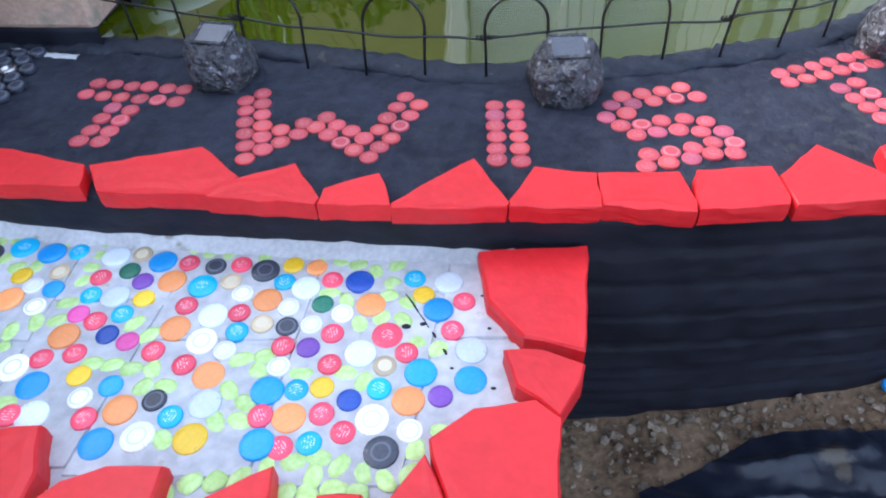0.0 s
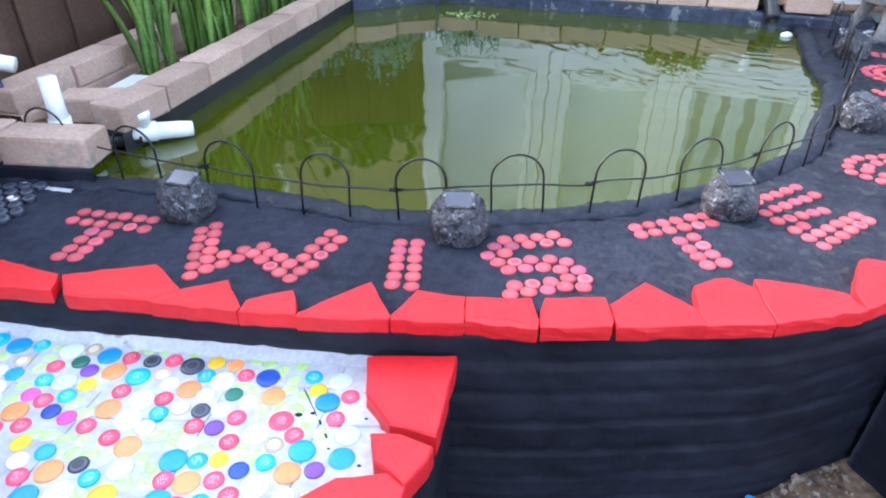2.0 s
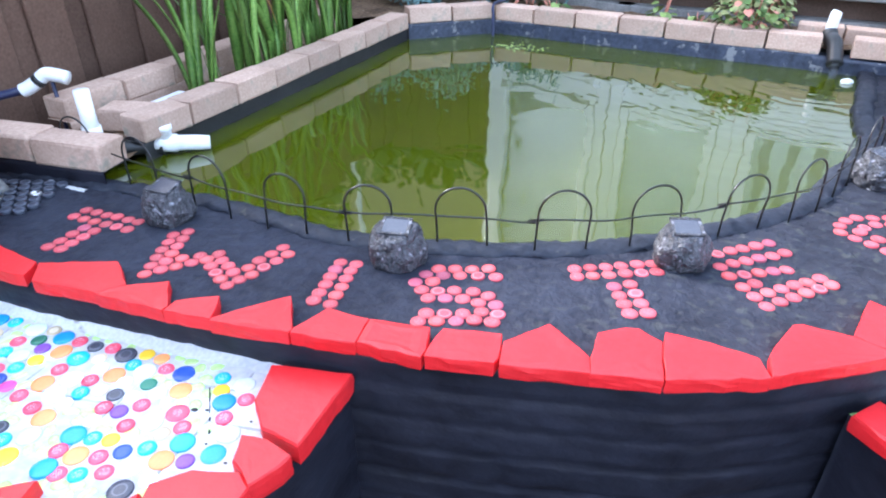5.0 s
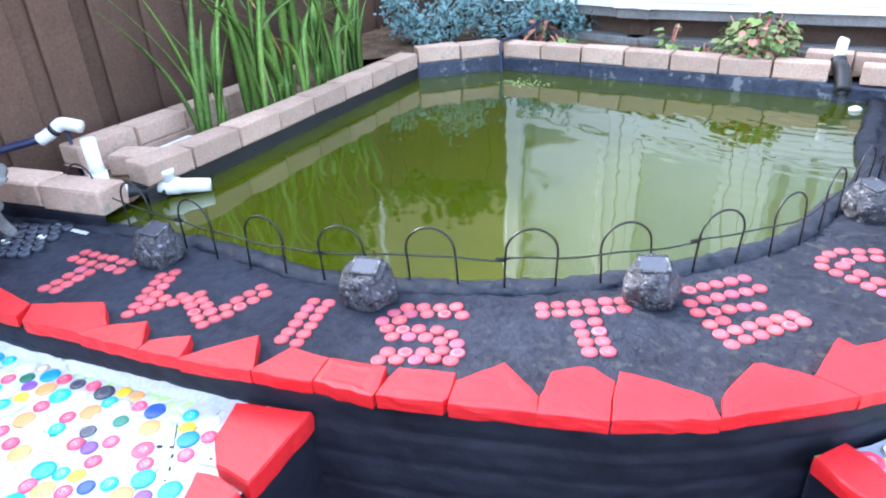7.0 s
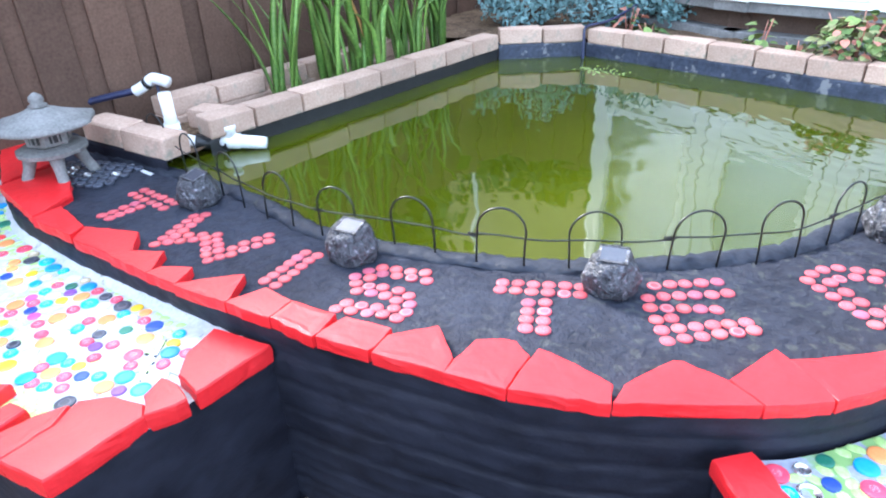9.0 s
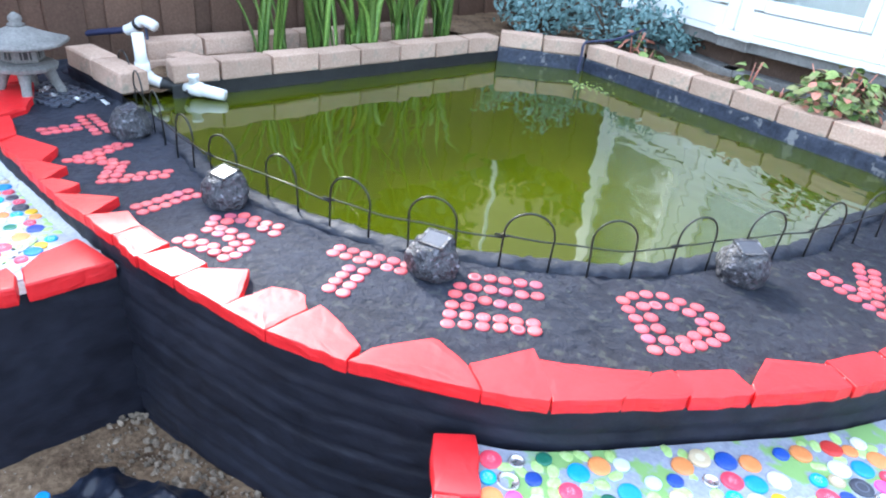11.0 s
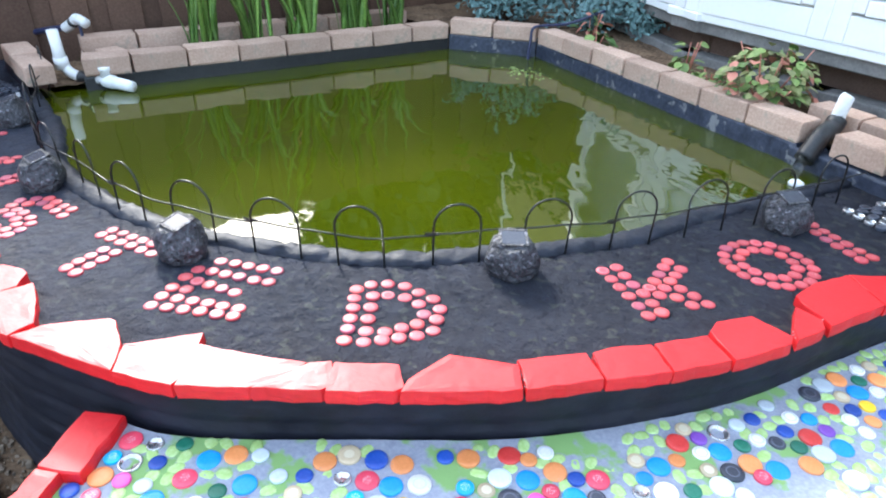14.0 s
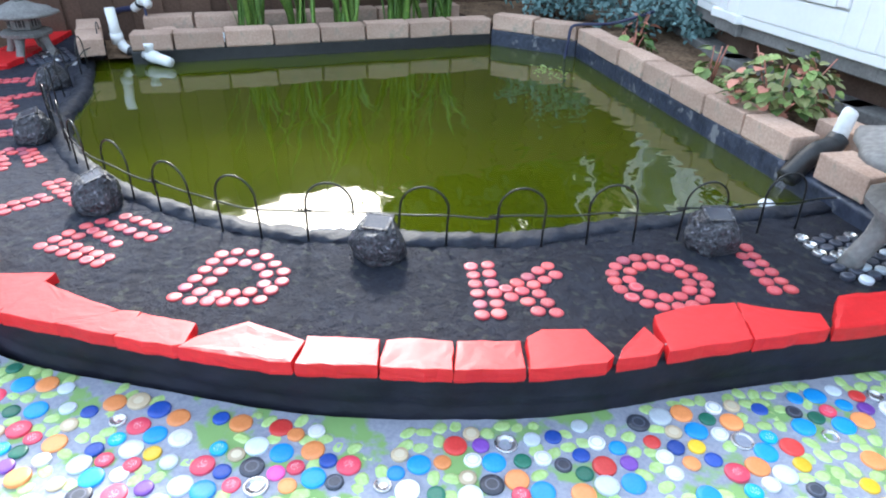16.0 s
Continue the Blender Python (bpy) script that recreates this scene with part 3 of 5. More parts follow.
LEFT_Z, RIGHT_Z = 0.518, 0.497
lb = spline([(-1.4, 0.945), (-0.95, 0.712), (-0.62, 0.658), (-0.30, 0.640), (0.0, 0.636), (0.196, 0.646)], 60)
lf = spline([(-1.4, 0.18), (-0.94, 0.175), (-0.5, 0.172), (-0.1, 0.170), (0.07, 0.172), (0.136, 0.186)], 60)
seat_left = seat_body("mosaic_seat", lb, lf, LEFT_Z, M_PAVER, "low seat of white-washed pavers set with coloured bottle caps", M_BLACK)
rb = spline([(1.068, 0.828), (1.2, 0.912), (1.405, 1.158), (1.572, 1.373), (1.683, 1.574), (1.778, 1.796), (1.843, 2.068), (1.923, 2.37), (2.02, 2.7)], 80)
rf = spline([(1.34, 0.36), (1.62, 0.58), (1.95, 0.86), (2.17, 1.13), (2.30, 1.45), (2.40, 1.78), (2.48, 2.10), (2.56, 2.40), (2.65, 2.68)], 80)
seat_right = seat_body("mosaic_seat", rb, rf, RIGHT_Z, M_MOSAIC, "low seat of lavender-grey grout set with many coloured bottle caps", M_BLACK)


def chips(owner, outlines, z0, z1, start):
    for k, o in enumerate(outlines):
        part("red_slab", prism(bmesh.new(), o, z0, z1, 0.004, 0.0022, start + k), M_RED, owner)


# broken slabs along the edge of the seats
chips(seat_left, [
    [(0.058, 0.610), (0.075, 0.525), (0.118, 0.470), (0.190, 0.452), (0.207, 0.628)],
    [(0.095, 0.446), (0.140, 0.448), (0.187, 0.430), (0.182, 0.408), (0.155, 0.362), (0.110, 0.398)],
    [(0.014, 0.324), (0.060, 0.364), (0.130, 0.379), (0.157, 0.358), (0.150, 0.280), (0.142, 0.180), (0.036, 0.168), (0.037, 0.262)],
    [(-0.020, 0.256), (0.009, 0.305), (0.033, 0.258), (0.031, 0.168), (-0.040, 0.165)],
    [(-0.097, 0.255), (-0.053, 0.258), (-0.046, 0.165), (-0.106, 0.165)],
    [(-0.151, 0.282), (-0.212, 0.246), (-0.216, 0.165), (-0.134, 0.165)],
    [(-0.271, 0.276), (-0.330, 0.272), (-0.372, 0.254), (-0.400, 0.222), (-0.400, 0.165), (-0.262, 0.165)],
    [(-0.406, 0.262), (-0.430, 0.316), (-0.530, 0.304), (-0.545, 0.165), (-0.406, 0.165)],
    [(-0.560, 0.270), (-0.650, 0.308), (-0.710, 0.260), (-0.710, 0.165), (-0.560, 0.165)],
    [(-0.72, 0.290), (-0.81, 0.270), (-0.87, 0.300), (-0.87, 0.172), (-0.72, 0.168)]], LEFT_Z - 0.012, 0.551, 50)
chips(seat_right, [
    [(1.062, 0.796), (1.114, 0.846), (1.203, 0.752), (1.178, 0.728), (1.146, 0.704)],
    [(1.150, 0.700), (1.182, 0.726), (1.246, 0.655), (1.206, 0.630)],
    [(1.210, 0.626), (1.250, 0.650), (1.335, 0.510), (1.278, 0.468)],
    [(1.282, 0.464), (1.340, 0.504), (1.420, 0.420), (1.350, 0.352)]], RIGHT_Z - 0.012, 0.522, 80)


# the pavers of the pale seat, a hair proud of the joints
def pavers():
    cuts = [-0.93, -0.72, -0.535, -0.36, -0.165, 0.02, 0.12]
    slant = [0.0, -0.03, 0.02, -0.10, -0.06, -0.10, -0.02]
    split = [0.50, 0.44, 0.52, 0.46, 0.55, 0.48]
    ylow = 0.275
    for i in range(6):
        a, b = cuts[i] + 0.003, cuts[i + 1] - 0.003
        ya = float(np.interp(a, lb[:, 0], lb[:, 1])) - 0.012
        yb = float(np.interp(b, lb[:, 0], lb[:, 1])) - 0.012
        m = split[i]

        def at(x, sl, y):
            return (x + sl * (0.64 - y), y)
        sa, sb = slant[i], slant[i + 1]
        for lo, hi0, hi1 in ((m + 0.003, ya, yb), (ylow, m - 0.003, m - 0.003)):
            o = [at(a, sa, lo), at(b, sb, lo + 0.01), at(b, sb, hi1), at(a, sa, hi0)]
            part("paver", prism(bmesh.new(), o, LEFT_Z - 0.01, LEFT_Z + 0.0028, 0.002, 0.0012, i * 2 + (lo < 0.4)), M_PAVER, seat_left)


pavers()
for ax, ay, bx, by, r in ((-0.041, 0.554, -0.020, 0.522, 0.0016), (-0.020, 0.522, -0.004, 0.497, 0.0011), (0.001, 0.490, 0.006, 0.482, 0.0020), (0.017, 0.464, 0.022, 0.456, 0.0022)):
    part("tar_line", tube(bmesh.new(), [(ax, ay, LEFT_Z + 0.0030), ((ax + bx) / 2 + 0.0008, (ay + by) / 2, LEFT_Z + 0.0032), (bx, by, LEFT_Z + 0.0030)], [r * 0.6, r, r * 0.7], 6), M_BLACK, seat_left, "line of black paint run into a joint", True)


def fillet():
    """Rough cement smeared up the foot of the wall at the back of the pale seat."""
    bm, rows = bmesh.new(), []
    d = normals(lb)
    for u in np.linspace(0, 1, 7):
        row = []
        for i in range(len(lb)):
            x, y = lb[i]
            high = float(np.interp(x, (-1.3, -0.6, -0.1, 0.19), (0.030, 0.024, 0.014, 0.007))) * (1 + 0.35 * nz(x, y, 1, 30))
            back = 0.034 * (1 - u) + 0.010 * nz(x, y, 4, 24) * (1 - u)
            row.append((x + d[i][0] * (back - 0.004), y + d[i][1] * (back - 0.004), LEFT_Z + 0.0015 + high * u ** 1.6 + 0.0016 * nz(x, y, u * 3, 70)))
        rows.append(row)
    grid_faces(bm, rows)
    part("cement_fillet", bm, M_CEMENT, seat_left, "rough pale cement along the wall", True)


fillet()
for x, y, r in ((-0.012, 0.503, 0.004), (-0.034, 0.498, 0.0055), (0.048, 0.468, 0.004), (0.030, 0.436, 0.0022), (0.082, 0.410, 0.003), (0.064, 0.555, 0.0022), (0.075, 0.500, 0.0025), (-0.150, 0.452, 0.003)):
    drop = bmesh.new()
    bmesh.ops.create_icosphere(drop, subdivisions=2, radius=1, matrix=pose(x, y, LEFT_Z + 0.003) @ Matrix.Diagonal((r * 1.2, r * 0.8, 0.0012, 1)))
    part("paint_drop", drop, M_BLACK, seat_left, "drop of black paint", True)


# ---- red broken slabs along the ledge ----
LEDGE_SLABS = (
    [(-1.42, 1.06), (-1.225, 0.99), (-1.07, 0.93), (-1.04, 0.745), (-1.36, 0.905)],
    [(-1.03, 0.92), (-0.87, 0.86), (-0.76, 0.80), (-0.72, 0.70), (-0.71, 0.658), (-1.02, 0.728)],
    [(-0.70, 0.735), (-0.608, 0.714), (-0.527, 0.693), (-0.512, 0.646), (-0.70, 0.652)],
    [(-0.514, 0.692), (-0.364, 0.741), (-0.290, 0.675), (-0.321, 0.633), (-0.478, 0.636)],
    [(-0.319, 0.630), (-0.290, 0.667), (-0.213, 0.706), (-0.164, 0.633), (-0.168, 0.621)],
    [(-0.157, 0.652), (-0.087, 0.687), (-0.064, 0.622), (-0.160, 0.620)],
    [(-0.060, 0.626), (0.045, 0.725), (0.094, 0.633), (0.090, 0.625), (-0.059, 0.616)],
    [(0.098, 0.638), (0.133, 0.709), (0.216, 0.698), (0.216, 0.631), (0.100, 0.626)],
    [(0.221, 0.698), (0.329, 0.705), (0.341, 0.645), (0.339, 0.625), (0.223, 0.633)],
    [(0.346, 0.654), (0.358, 0.709), (0.457, 0.721), (0.464, 0.660), (0.459, 0.643), (0.346, 0.630)],
    [(0.468, 0.703), (0.535, 0.773), (0.610, 0.702), (0.616, 0.662), (0.472, 0.644)],
    [(0.617, 0.705), (0.624, 0.771), (0.668, 0.799), (0.690, 0.801), (0.727, 0.775), (0.731, 0.678), (0.619, 0.662)],
    [(0.735, 0.760), (0.738, 0.804), (0.810, 0.794), (0.884, 0.775), (0.898, 0.730), (0.737, 0.680)],
    [(0.903, 0.735), (0.906, 0.788), (0.930, 0.840), (0.958, 0.890), (0.972, 0.895), (1.050, 0.880), (1.110, 0.846), (1.0, 0.788)],
    [(1.056, 0.888), (1.108, 1.010), (1.200, 0.935), (1.208, 0.914), (1.116, 0.850)],
    [(1.134, 0.994), (1.210, 1.045), (1.296, 1.118), (1.300, 1.060), (1.292, 1.010), (1.215, 0.920)],
    [(1.302, 1.122), (1.321, 1.154), (1.374, 1.126), (1.372, 1.103), (1.297, 1.016)],
    [(1.328, 1.158), (1.401, 1.242), (1.452, 1.215), (1.449, 1.194), (1.379, 1.110)],
    [(1.444, 1.235), (1.437, 1.331), (1.533, 1.408), (1.578, 1.370), (1.562, 1.338), (1.459, 1.206)],
    [(1.524, 1.418), (1.586, 1.529), (1.649, 1.500), (1.586, 1.379)],
    [(1.594, 1.542), (1.604, 1.576), (1.645, 1.645), (1.711, 1.611), (1.655, 1.506)],
    [(1.650, 1.655), (1.696, 1.755), (1.761, 1.725), (1.715, 1.616)],
    [(1.692, 1.775), (1.686, 1.810), (1.717, 1.884), (1.798, 1.882), (1.807, 1.862), (1.767, 1.733)],
    [(1.790, 1.912), (1.758, 1.988), (1.812, 1.984), (1.827, 1.960), (1.811, 1.886)],
    [(1.739, 2.032), (1.745, 2.120), (1.771, 2.205), (1.867, 2.146), (1.831, 1.983)],
    [(1.775, 2.213), (1.825, 2.265), (1.868, 2.328), (1.907, 2.302), (1.872, 2.150)],
    [(1.843, 2.42), (1.885, 2.57), (1.978, 2.55), (1.913, 2.313)],
    [(1.895, 2.585), (1.96, 2.75), (2.04, 2.73), (1.982, 2.56)])
for k, o in enumerate(LEDGE_SLABS):
    ob = part("broken_slab", prism(bmesh.new(), o, TOP - 0.006, TOP + 0.0235, 0.0018, 0.0022, k), M_RED)
    tagged(ob, "broken paving slab painted glossy red on the ledge edge", "stone slab", "red slabs along the ledge")


def mortar():
    """Pale bits of mortar left in the joints between the slabs."""
    rnd, bm = random.Random(6), bmesh.new()
    for k in range(14, 26):
        a, e = LEDGE_SLABS[k][-1], LEDGE_SLABS[k][0]
        for _ in range(16):
            u = rnd.uniform(0.1, 1.0)
            r = rnd.uniform(0.0010, 0.0027)
            x, y = a[0] + (e[0] - a[0]) * u, a[1] + (e[1] - a[1]) * u
            lump = bmesh.ops.create_icosphere(bm, subdivisions=1, radius=r, matrix=pose(x, y, TOP + rnd.uniform(0.006, 0.0195), rnd.uniform(0, 90), rnd.uniform(0, 90), 0))["verts"]
            for v in lump:
                v.co += Vector((rnd.uniform(-1, 1), rnd.uniform(-1, 1), rnd.uniform(-1, 1))) * r * 0.35
    tagged(part("mortar_bits", bm, M_CEMENT), "pale crumbs of mortar in the slab joints", "mortar", kind="stuff")


mortar()


# ---- bottle caps ----
def cap_mesh(name, radius, mat, dish=False):
    bm = bmesh.new()
    h = 0.0085
    prof = [(radius * 0.98, 0.0), (radius, 0.0062), (radius * 0.975, h * 0.93), (radius * 0.93, h)]
    prof += [(radius * 0.80, h), (radius * 0.74, h - 0.0035), (radius * 0.3, h - 0.004)] if dish else [(radius * 0.55, h + 0.0003)]
    n = 18
    rows = [[(r * math.cos(2 * math.pi * i / n), r * math.sin(2 * math.pi * i / n), z) for i in range(n)] for r, z in prof]
    vs = grid_faces(bm, rows, True)
    bm.faces.new(vs[-1])
    me = mesh_of("bottle_cap", bm, mat)
    for p in me.polygons:
        p.use_smooth = len(p.vertices) == 4
    return me


BIG, SMALL = 0.0205, 0.0152
CAP_MESH = {}
placed = {}
cap_rnd = random.Random(5)


def cap_of(colour, size):
    key = (colour, size)
    if key not in CAP_MESH:
        CAP_MESH[key] = cap_mesh(colour, size, CAPS[colour], colour == "silver")
    return CAP_MESH[key]


def put_cap(owner, colour, size, x, y, z):
    ob = part("bottle_cap", cap_of(colour, size), None, owner)
    ob.matrix_basis = owner.matrix_world.inverted() @ pose(x, y, z + cap_rnd.uniform(-0.001, 0.0015), cap_rnd.uniform(-3, 3), cap_rnd.uniform(-3, 3), cap_rnd.uniform(0, 360))


def caps_on(owner, colour, size, places):
    z = LEFT_Z - 0.003 if owner == seat_left else RIGHT_Z - 0.0045
    for k, (x, y) in enumerate(places):
        placed.setdefault(owner.name, []).append((x, y, size))
        c = "silver" if colour == "clear" and owner == seat_right and k % 3 == 0 else colour
        put_cap(owner, c, size, x, y, z)


LETTER_CAPS = ["red_letter"] * 7 + ["scarlet_letter"] * 2 + ["ringed_letter", "wine_letter"]


def cap_letter(char, rows):
    """A letter of red caps: rows of (x, y, x, y, count)."""
    char = char[0]
    xs = [(a + c) / 2 for a, b, c, d, n in rows]
    ys = [(b + d) / 2 for a, b, c, d, n in rows]
    owner = thing("cap_letter", "letter %s laid out in red bottle caps on the black ledge" % char, "letter", pose(sum(xs) / len(xs), sum(ys) / len(ys), TOP), "letters of the pond sign")
    bpy.context.view_layer.update()
    rnd = random.Random(len(rows))
    for a, b, c, d, n in rows:
        for i in range(n):
            u = i / max(1, n - 1)
            put_cap(owner, rnd.choice(LETTER_CAPS), 0.0152 * rnd.uniform(0.97, 1.04), a + (c - a) * u + rnd.uniform(-0.0012, 0.0012), b + (d - b) * u + rnd.uniform(-0.0012, 0.0012), TOP - 0.0056)


def ring_rows(cx, cy, radius, count):
    return [(cx + radius * math.cos(a), cy + radius * math.sin(a), cx + radius * math.cos(a), cy + radius * math.sin(a), 1) for a in (2 * math.pi * k / count for k in range(count))]


cap_letter("O", ring_rows(1.623, 2.153, 0.098, 19) + ring_rows(1.623, 2.153, 0.063, 12))
cap_letter("T", [(-0.632, 0.950, -0.467, 0.933, 6), (-0.638, 0.915, -0.468, 0.897, 6), (-0.572, 0.875, -0.584, 0.779, 4), (-0.536, 0.868, -0.552, 0.780, 4)])
cap_letter("W", [(-0.347, 0.902, -0.304, 0.743, 6), (-0.324, 0.923, -0.282, 0.766, 6), (-0.266, 0.818, -0.200, 0.855, 3), (-0.258, 0.787, -0.212, 0.829, 3), (-0.178, 0.837, -0.102, 0.778, 4), (-0.187, 0.807, -0.114, 0.752, 4), (-0.109, 0.825, -0.078, 0.921, 4), (-0.087, 0.802, -0.052, 0.896, 4)])
cap_letter("I", [(0.073, 0.896, 0.079, 0.752, 6), (0.106, 0.901, 0.114, 0.751, 6)])
cap_letter("S", [(0.281, 0.928, 0.384, 0.958, 4), (0.261, 0.901, 0.404, 0.932, 5), (0.250, 0.868, 0.283, 0.879, 2), (0.271, 0.846, 0.304, 0.849, 2), (0.336, 0.859, 0.371, 0.867, 2), (0.292, 0.822, 0.359, 0.838, 3), (0.404, 0.861, 0.425, 0.835, 2), (0.391, 0.833, 0.402, 0.805, 2), (0.434, 0.807, 0.429, 0.780, 2), (0.304, 0.773, 0.370, 0.791, 3), (0.296, 0.744, 0.397, 0.776, 4)])
cap_letter("T", [(0.557, 1.007, 0.714, 1.072, 6), (0.565, 0.979, 0.725, 1.044, 6), (0.641, 0.962, 0.675, 0.877, 4), (0.673, 0.980, 0.707, 0.887, 4)])
cap_letter("E", [(0.850, 1.154, 0.964, 1.233, 5), (0.852, 1.101, 0.992, 1.198, 6), (0.868, 1.067, 0.986, 1.124, 5), (0.889, 1.031, 0.914, 1.050, 2), (0.909, 1.002, 1.045, 1.106, 6), (0.927, 0.973, 1.063, 1.087, 6)])
cap_letter("D", [(1.262, 1.219, 1.129, 1.334, 6), (1.262, 1.266, 1.174, 1.344, 4), (1.136, 1.366, 1.154, 1.396, 2), (1.188, 1.373, 1.217, 1.396, 2), (1.183, 1.421, 1.258, 1.438, 3), (1.295, 1.426, 1.341, 1.370, 3), (1.254, 1.403, 1.288, 1.390, 2), (1.287, 1.245, 1.335, 1.336, 4), (1.288, 1.294, 1.306, 1.358, 3)])
cap_letter("K", [(1.405, 1.815, 1.572, 1.750, 6), (1.417, 1.850, 1.584, 1.781, 6), (1.514, 1.839, 1.472, 1.971, 5), (1.542, 1.833, 1.510, 1.964, 5), (1.571, 1.857, 1.607, 1.856, 2), (1.556, 1.892, 1.626, 1.887, 3)])
cap_letter("I2", [(1.624, 2.401, 1.754, 2.349, 5), (1.600, 2.438, 1.765, 2.383, 6)])
caps_on(seat_left, "blue", SMALL, [(-0.541, 0.539), (-0.389, 0.388)])
caps_on(seat_left, "blue", BIG, [(-0.579, 0.608), (-0.489, 0.384), (-0.373, 0.312), (-0.403, 0.598), (-0.008, 0.427), (-0.192, 0.391), (0.054, 0.420), (0.006, 0.527), (-0.185, 0.321)])
caps_on(seat_left, "cyan", SMALL, [(-0.539, 0.613), (-0.298, 0.350), (-0.482, 0.531), (-0.423, 0.500), (-0.256, 0.478), (-0.214, 0.567), (-0.157, 0.395), (-0.056, 0.401), (-0.031, 0.581), (-0.126, 0.326)])
caps_on(seat_left, "cyan", BIG, [(-0.627, 0.618), (-0.329, 0.554)])
caps_on(seat_left, "green", SMALL, [(-0.445, 0.578), (-0.152, 0.530)])
caps_on(seat_left, "black", SMALL, [(-0.326, 0.371), (-0.322, 0.592), (-0.192, 0.490)])
caps_on(seat_left, "black", BIG, [(-0.247, 0.587), (-0.042, 0.320)])
caps_on(seat_left, "magenta", SMALL, [(-0.484, 0.497), (-0.396, 0.455)])
caps_on(seat_left, "navy", SMALL, [(-0.428, 0.465), (-0.090, 0.384)])
caps_on(seat_left, "navy", BIG, [(-0.108, 0.573)])
caps_on(seat_left, "orange", SMALL, [(-0.174, 0.597)])
caps_on(seat_left, "orange", BIG, [(-0.596, 0.518), (-0.485, 0.459), (-0.363, 0.356), (-0.376, 0.562), (-0.341, 0.480), (-0.272, 0.410), (-0.230, 0.534), (-0.086, 0.532), (-0.019, 0.387), (-0.157, 0.357)])
caps_on(seat_left, "pink", SMALL, [(-0.455, 0.486), (-0.498, 0.423), (-0.458, 0.433), (-0.495, 0.341), (-0.401, 0.342), (-0.483, 0.564), (-0.363, 0.597), (-0.285, 0.597), (-0.339, 0.518), (-0.356, 0.442), (-0.308, 0.423), (-0.262, 0.509), (-0.147, 0.574), (-0.129, 0.481), (-0.189, 0.458), (-0.029, 0.456), (-0.123, 0.433), (0.027, 0.494), (0.040, 0.543), (-0.191, 0.357), (-0.119, 0.364), (-0.090, 0.342), (-0.158, 0.319)])
caps_on(seat_left, "pink", BIG, [(-0.057, 0.482)])
caps_on(seat_left, "clear", BIG, [(-0.467, 0.343), (-0.477, 0.604), (-0.446, 0.530), (-0.263, 0.370), (-0.297, 0.503), (-0.181, 0.557), (-0.087, 0.451), (0.053, 0.464), (0.017, 0.577)])
caps_on(seat_left, "tan", SMALL, [(-0.549, 0.572), (-0.440, 0.612), (-0.291, 0.565), (-0.226, 0.492), (-0.054, 0.435)])
caps_on(seat_left, "violet", SMALL, [(-0.418, 0.559), (-0.156, 0.457), (0.019, 0.395)])
caps_on(seat_left, "white", SMALL, [(-0.574, 0.544), (-0.552, 0.507), (-0.419, 0.369), (-0.263, 0.447), (-0.268, 0.543), (-0.197, 0.522), (-0.122, 0.515), (-0.160, 0.495), (-0.187, 0.427), (-0.013, 0.348)])
caps_on(seat_left, "white", BIG, [(-0.527, 0.408), (-0.328, 0.323), (-0.298, 0.461), (-0.058, 0.360)])
caps_on(seat_left, "yellow", SMALL, [(-0.601, 0.562), (-0.436, 0.400), (-0.404, 0.528), (-0.209, 0.600), (-0.126, 0.400), (-0.016, 0.553)])
caps_on(seat_left, "yellow", BIG, [(-0.265, 0.324)])
caps_on(seat_right, "blue", SMALL, [(1.773, 1.482), (1.886, 1.845), (1.932, 2.230), (1.984, 2.300)])
caps_on(seat_right, "blue", BIG, [(1.307, 0.825), (1.283, 0.929), (1.369, 0.954), (1.520, 1.139), (1.652, 1.325), (1.675, 1.194), (1.575, 1.039), (1.725, 1.358), (1.773, 1.523), (1.822, 1.638), (1.907, 1.679), (1.914, 1.999), (2.002, 2.071), (1.956, 1.821), (2.028, 1.912), (1.944, 2.272), (2.019, 2.251), (1.990, 2.181)])
caps_on(seat_right, "cyan", SMALL, [(1.179, 0.805), (1.446, 0.905), (1.503, 1.080), (1.599, 1.232), (1.980, 2.103), (2.052, 1.985)])
caps_on(seat_right, "cyan", BIG, [(1.252, 0.660)])
caps_on(seat_right, "green", SMALL, [(1.223, 0.911), (1.294, 0.781), (1.353, 0.914), (1.466, 0.932), (1.839, 1.523), (1.840, 1.682), (1.901, 2.038), (1.906, 1.761), (1.984, 2.223)])
caps_on(seat_right, "black", SMALL, [(1.748, 1.386), (1.876, 1.739), (2.093, 2.079), (1.956, 2.198)])
caps_on(seat_right, "black", BIG, [(1.661, 1.274), (1.603, 1.020), (1.860, 1.612), (1.855, 1.917)])
caps_on(seat_right, "magenta", SMALL, [(1.237, 0.802), (1.690, 1.306)])
caps_on(seat_right, "navy", SMALL, [(1.236, 0.860), (1.207, 0.731), (1.413, 1.039), (1.513, 1.045), (1.529, 1.248), (1.650, 1.228), (1.702, 1.390), (1.818, 1.759), (1.924, 2.146), (1.928, 1.937), (1.976, 1.976), (1.872, 1.779)])
caps_on(seat_right, "navy", BIG, [(1.460, 1.152)])
caps_on(seat_right, "orange", SMALL, [(1.623, 1.357), (1.722, 1.316), (1.785, 1.560), (1.965, 1.937)])
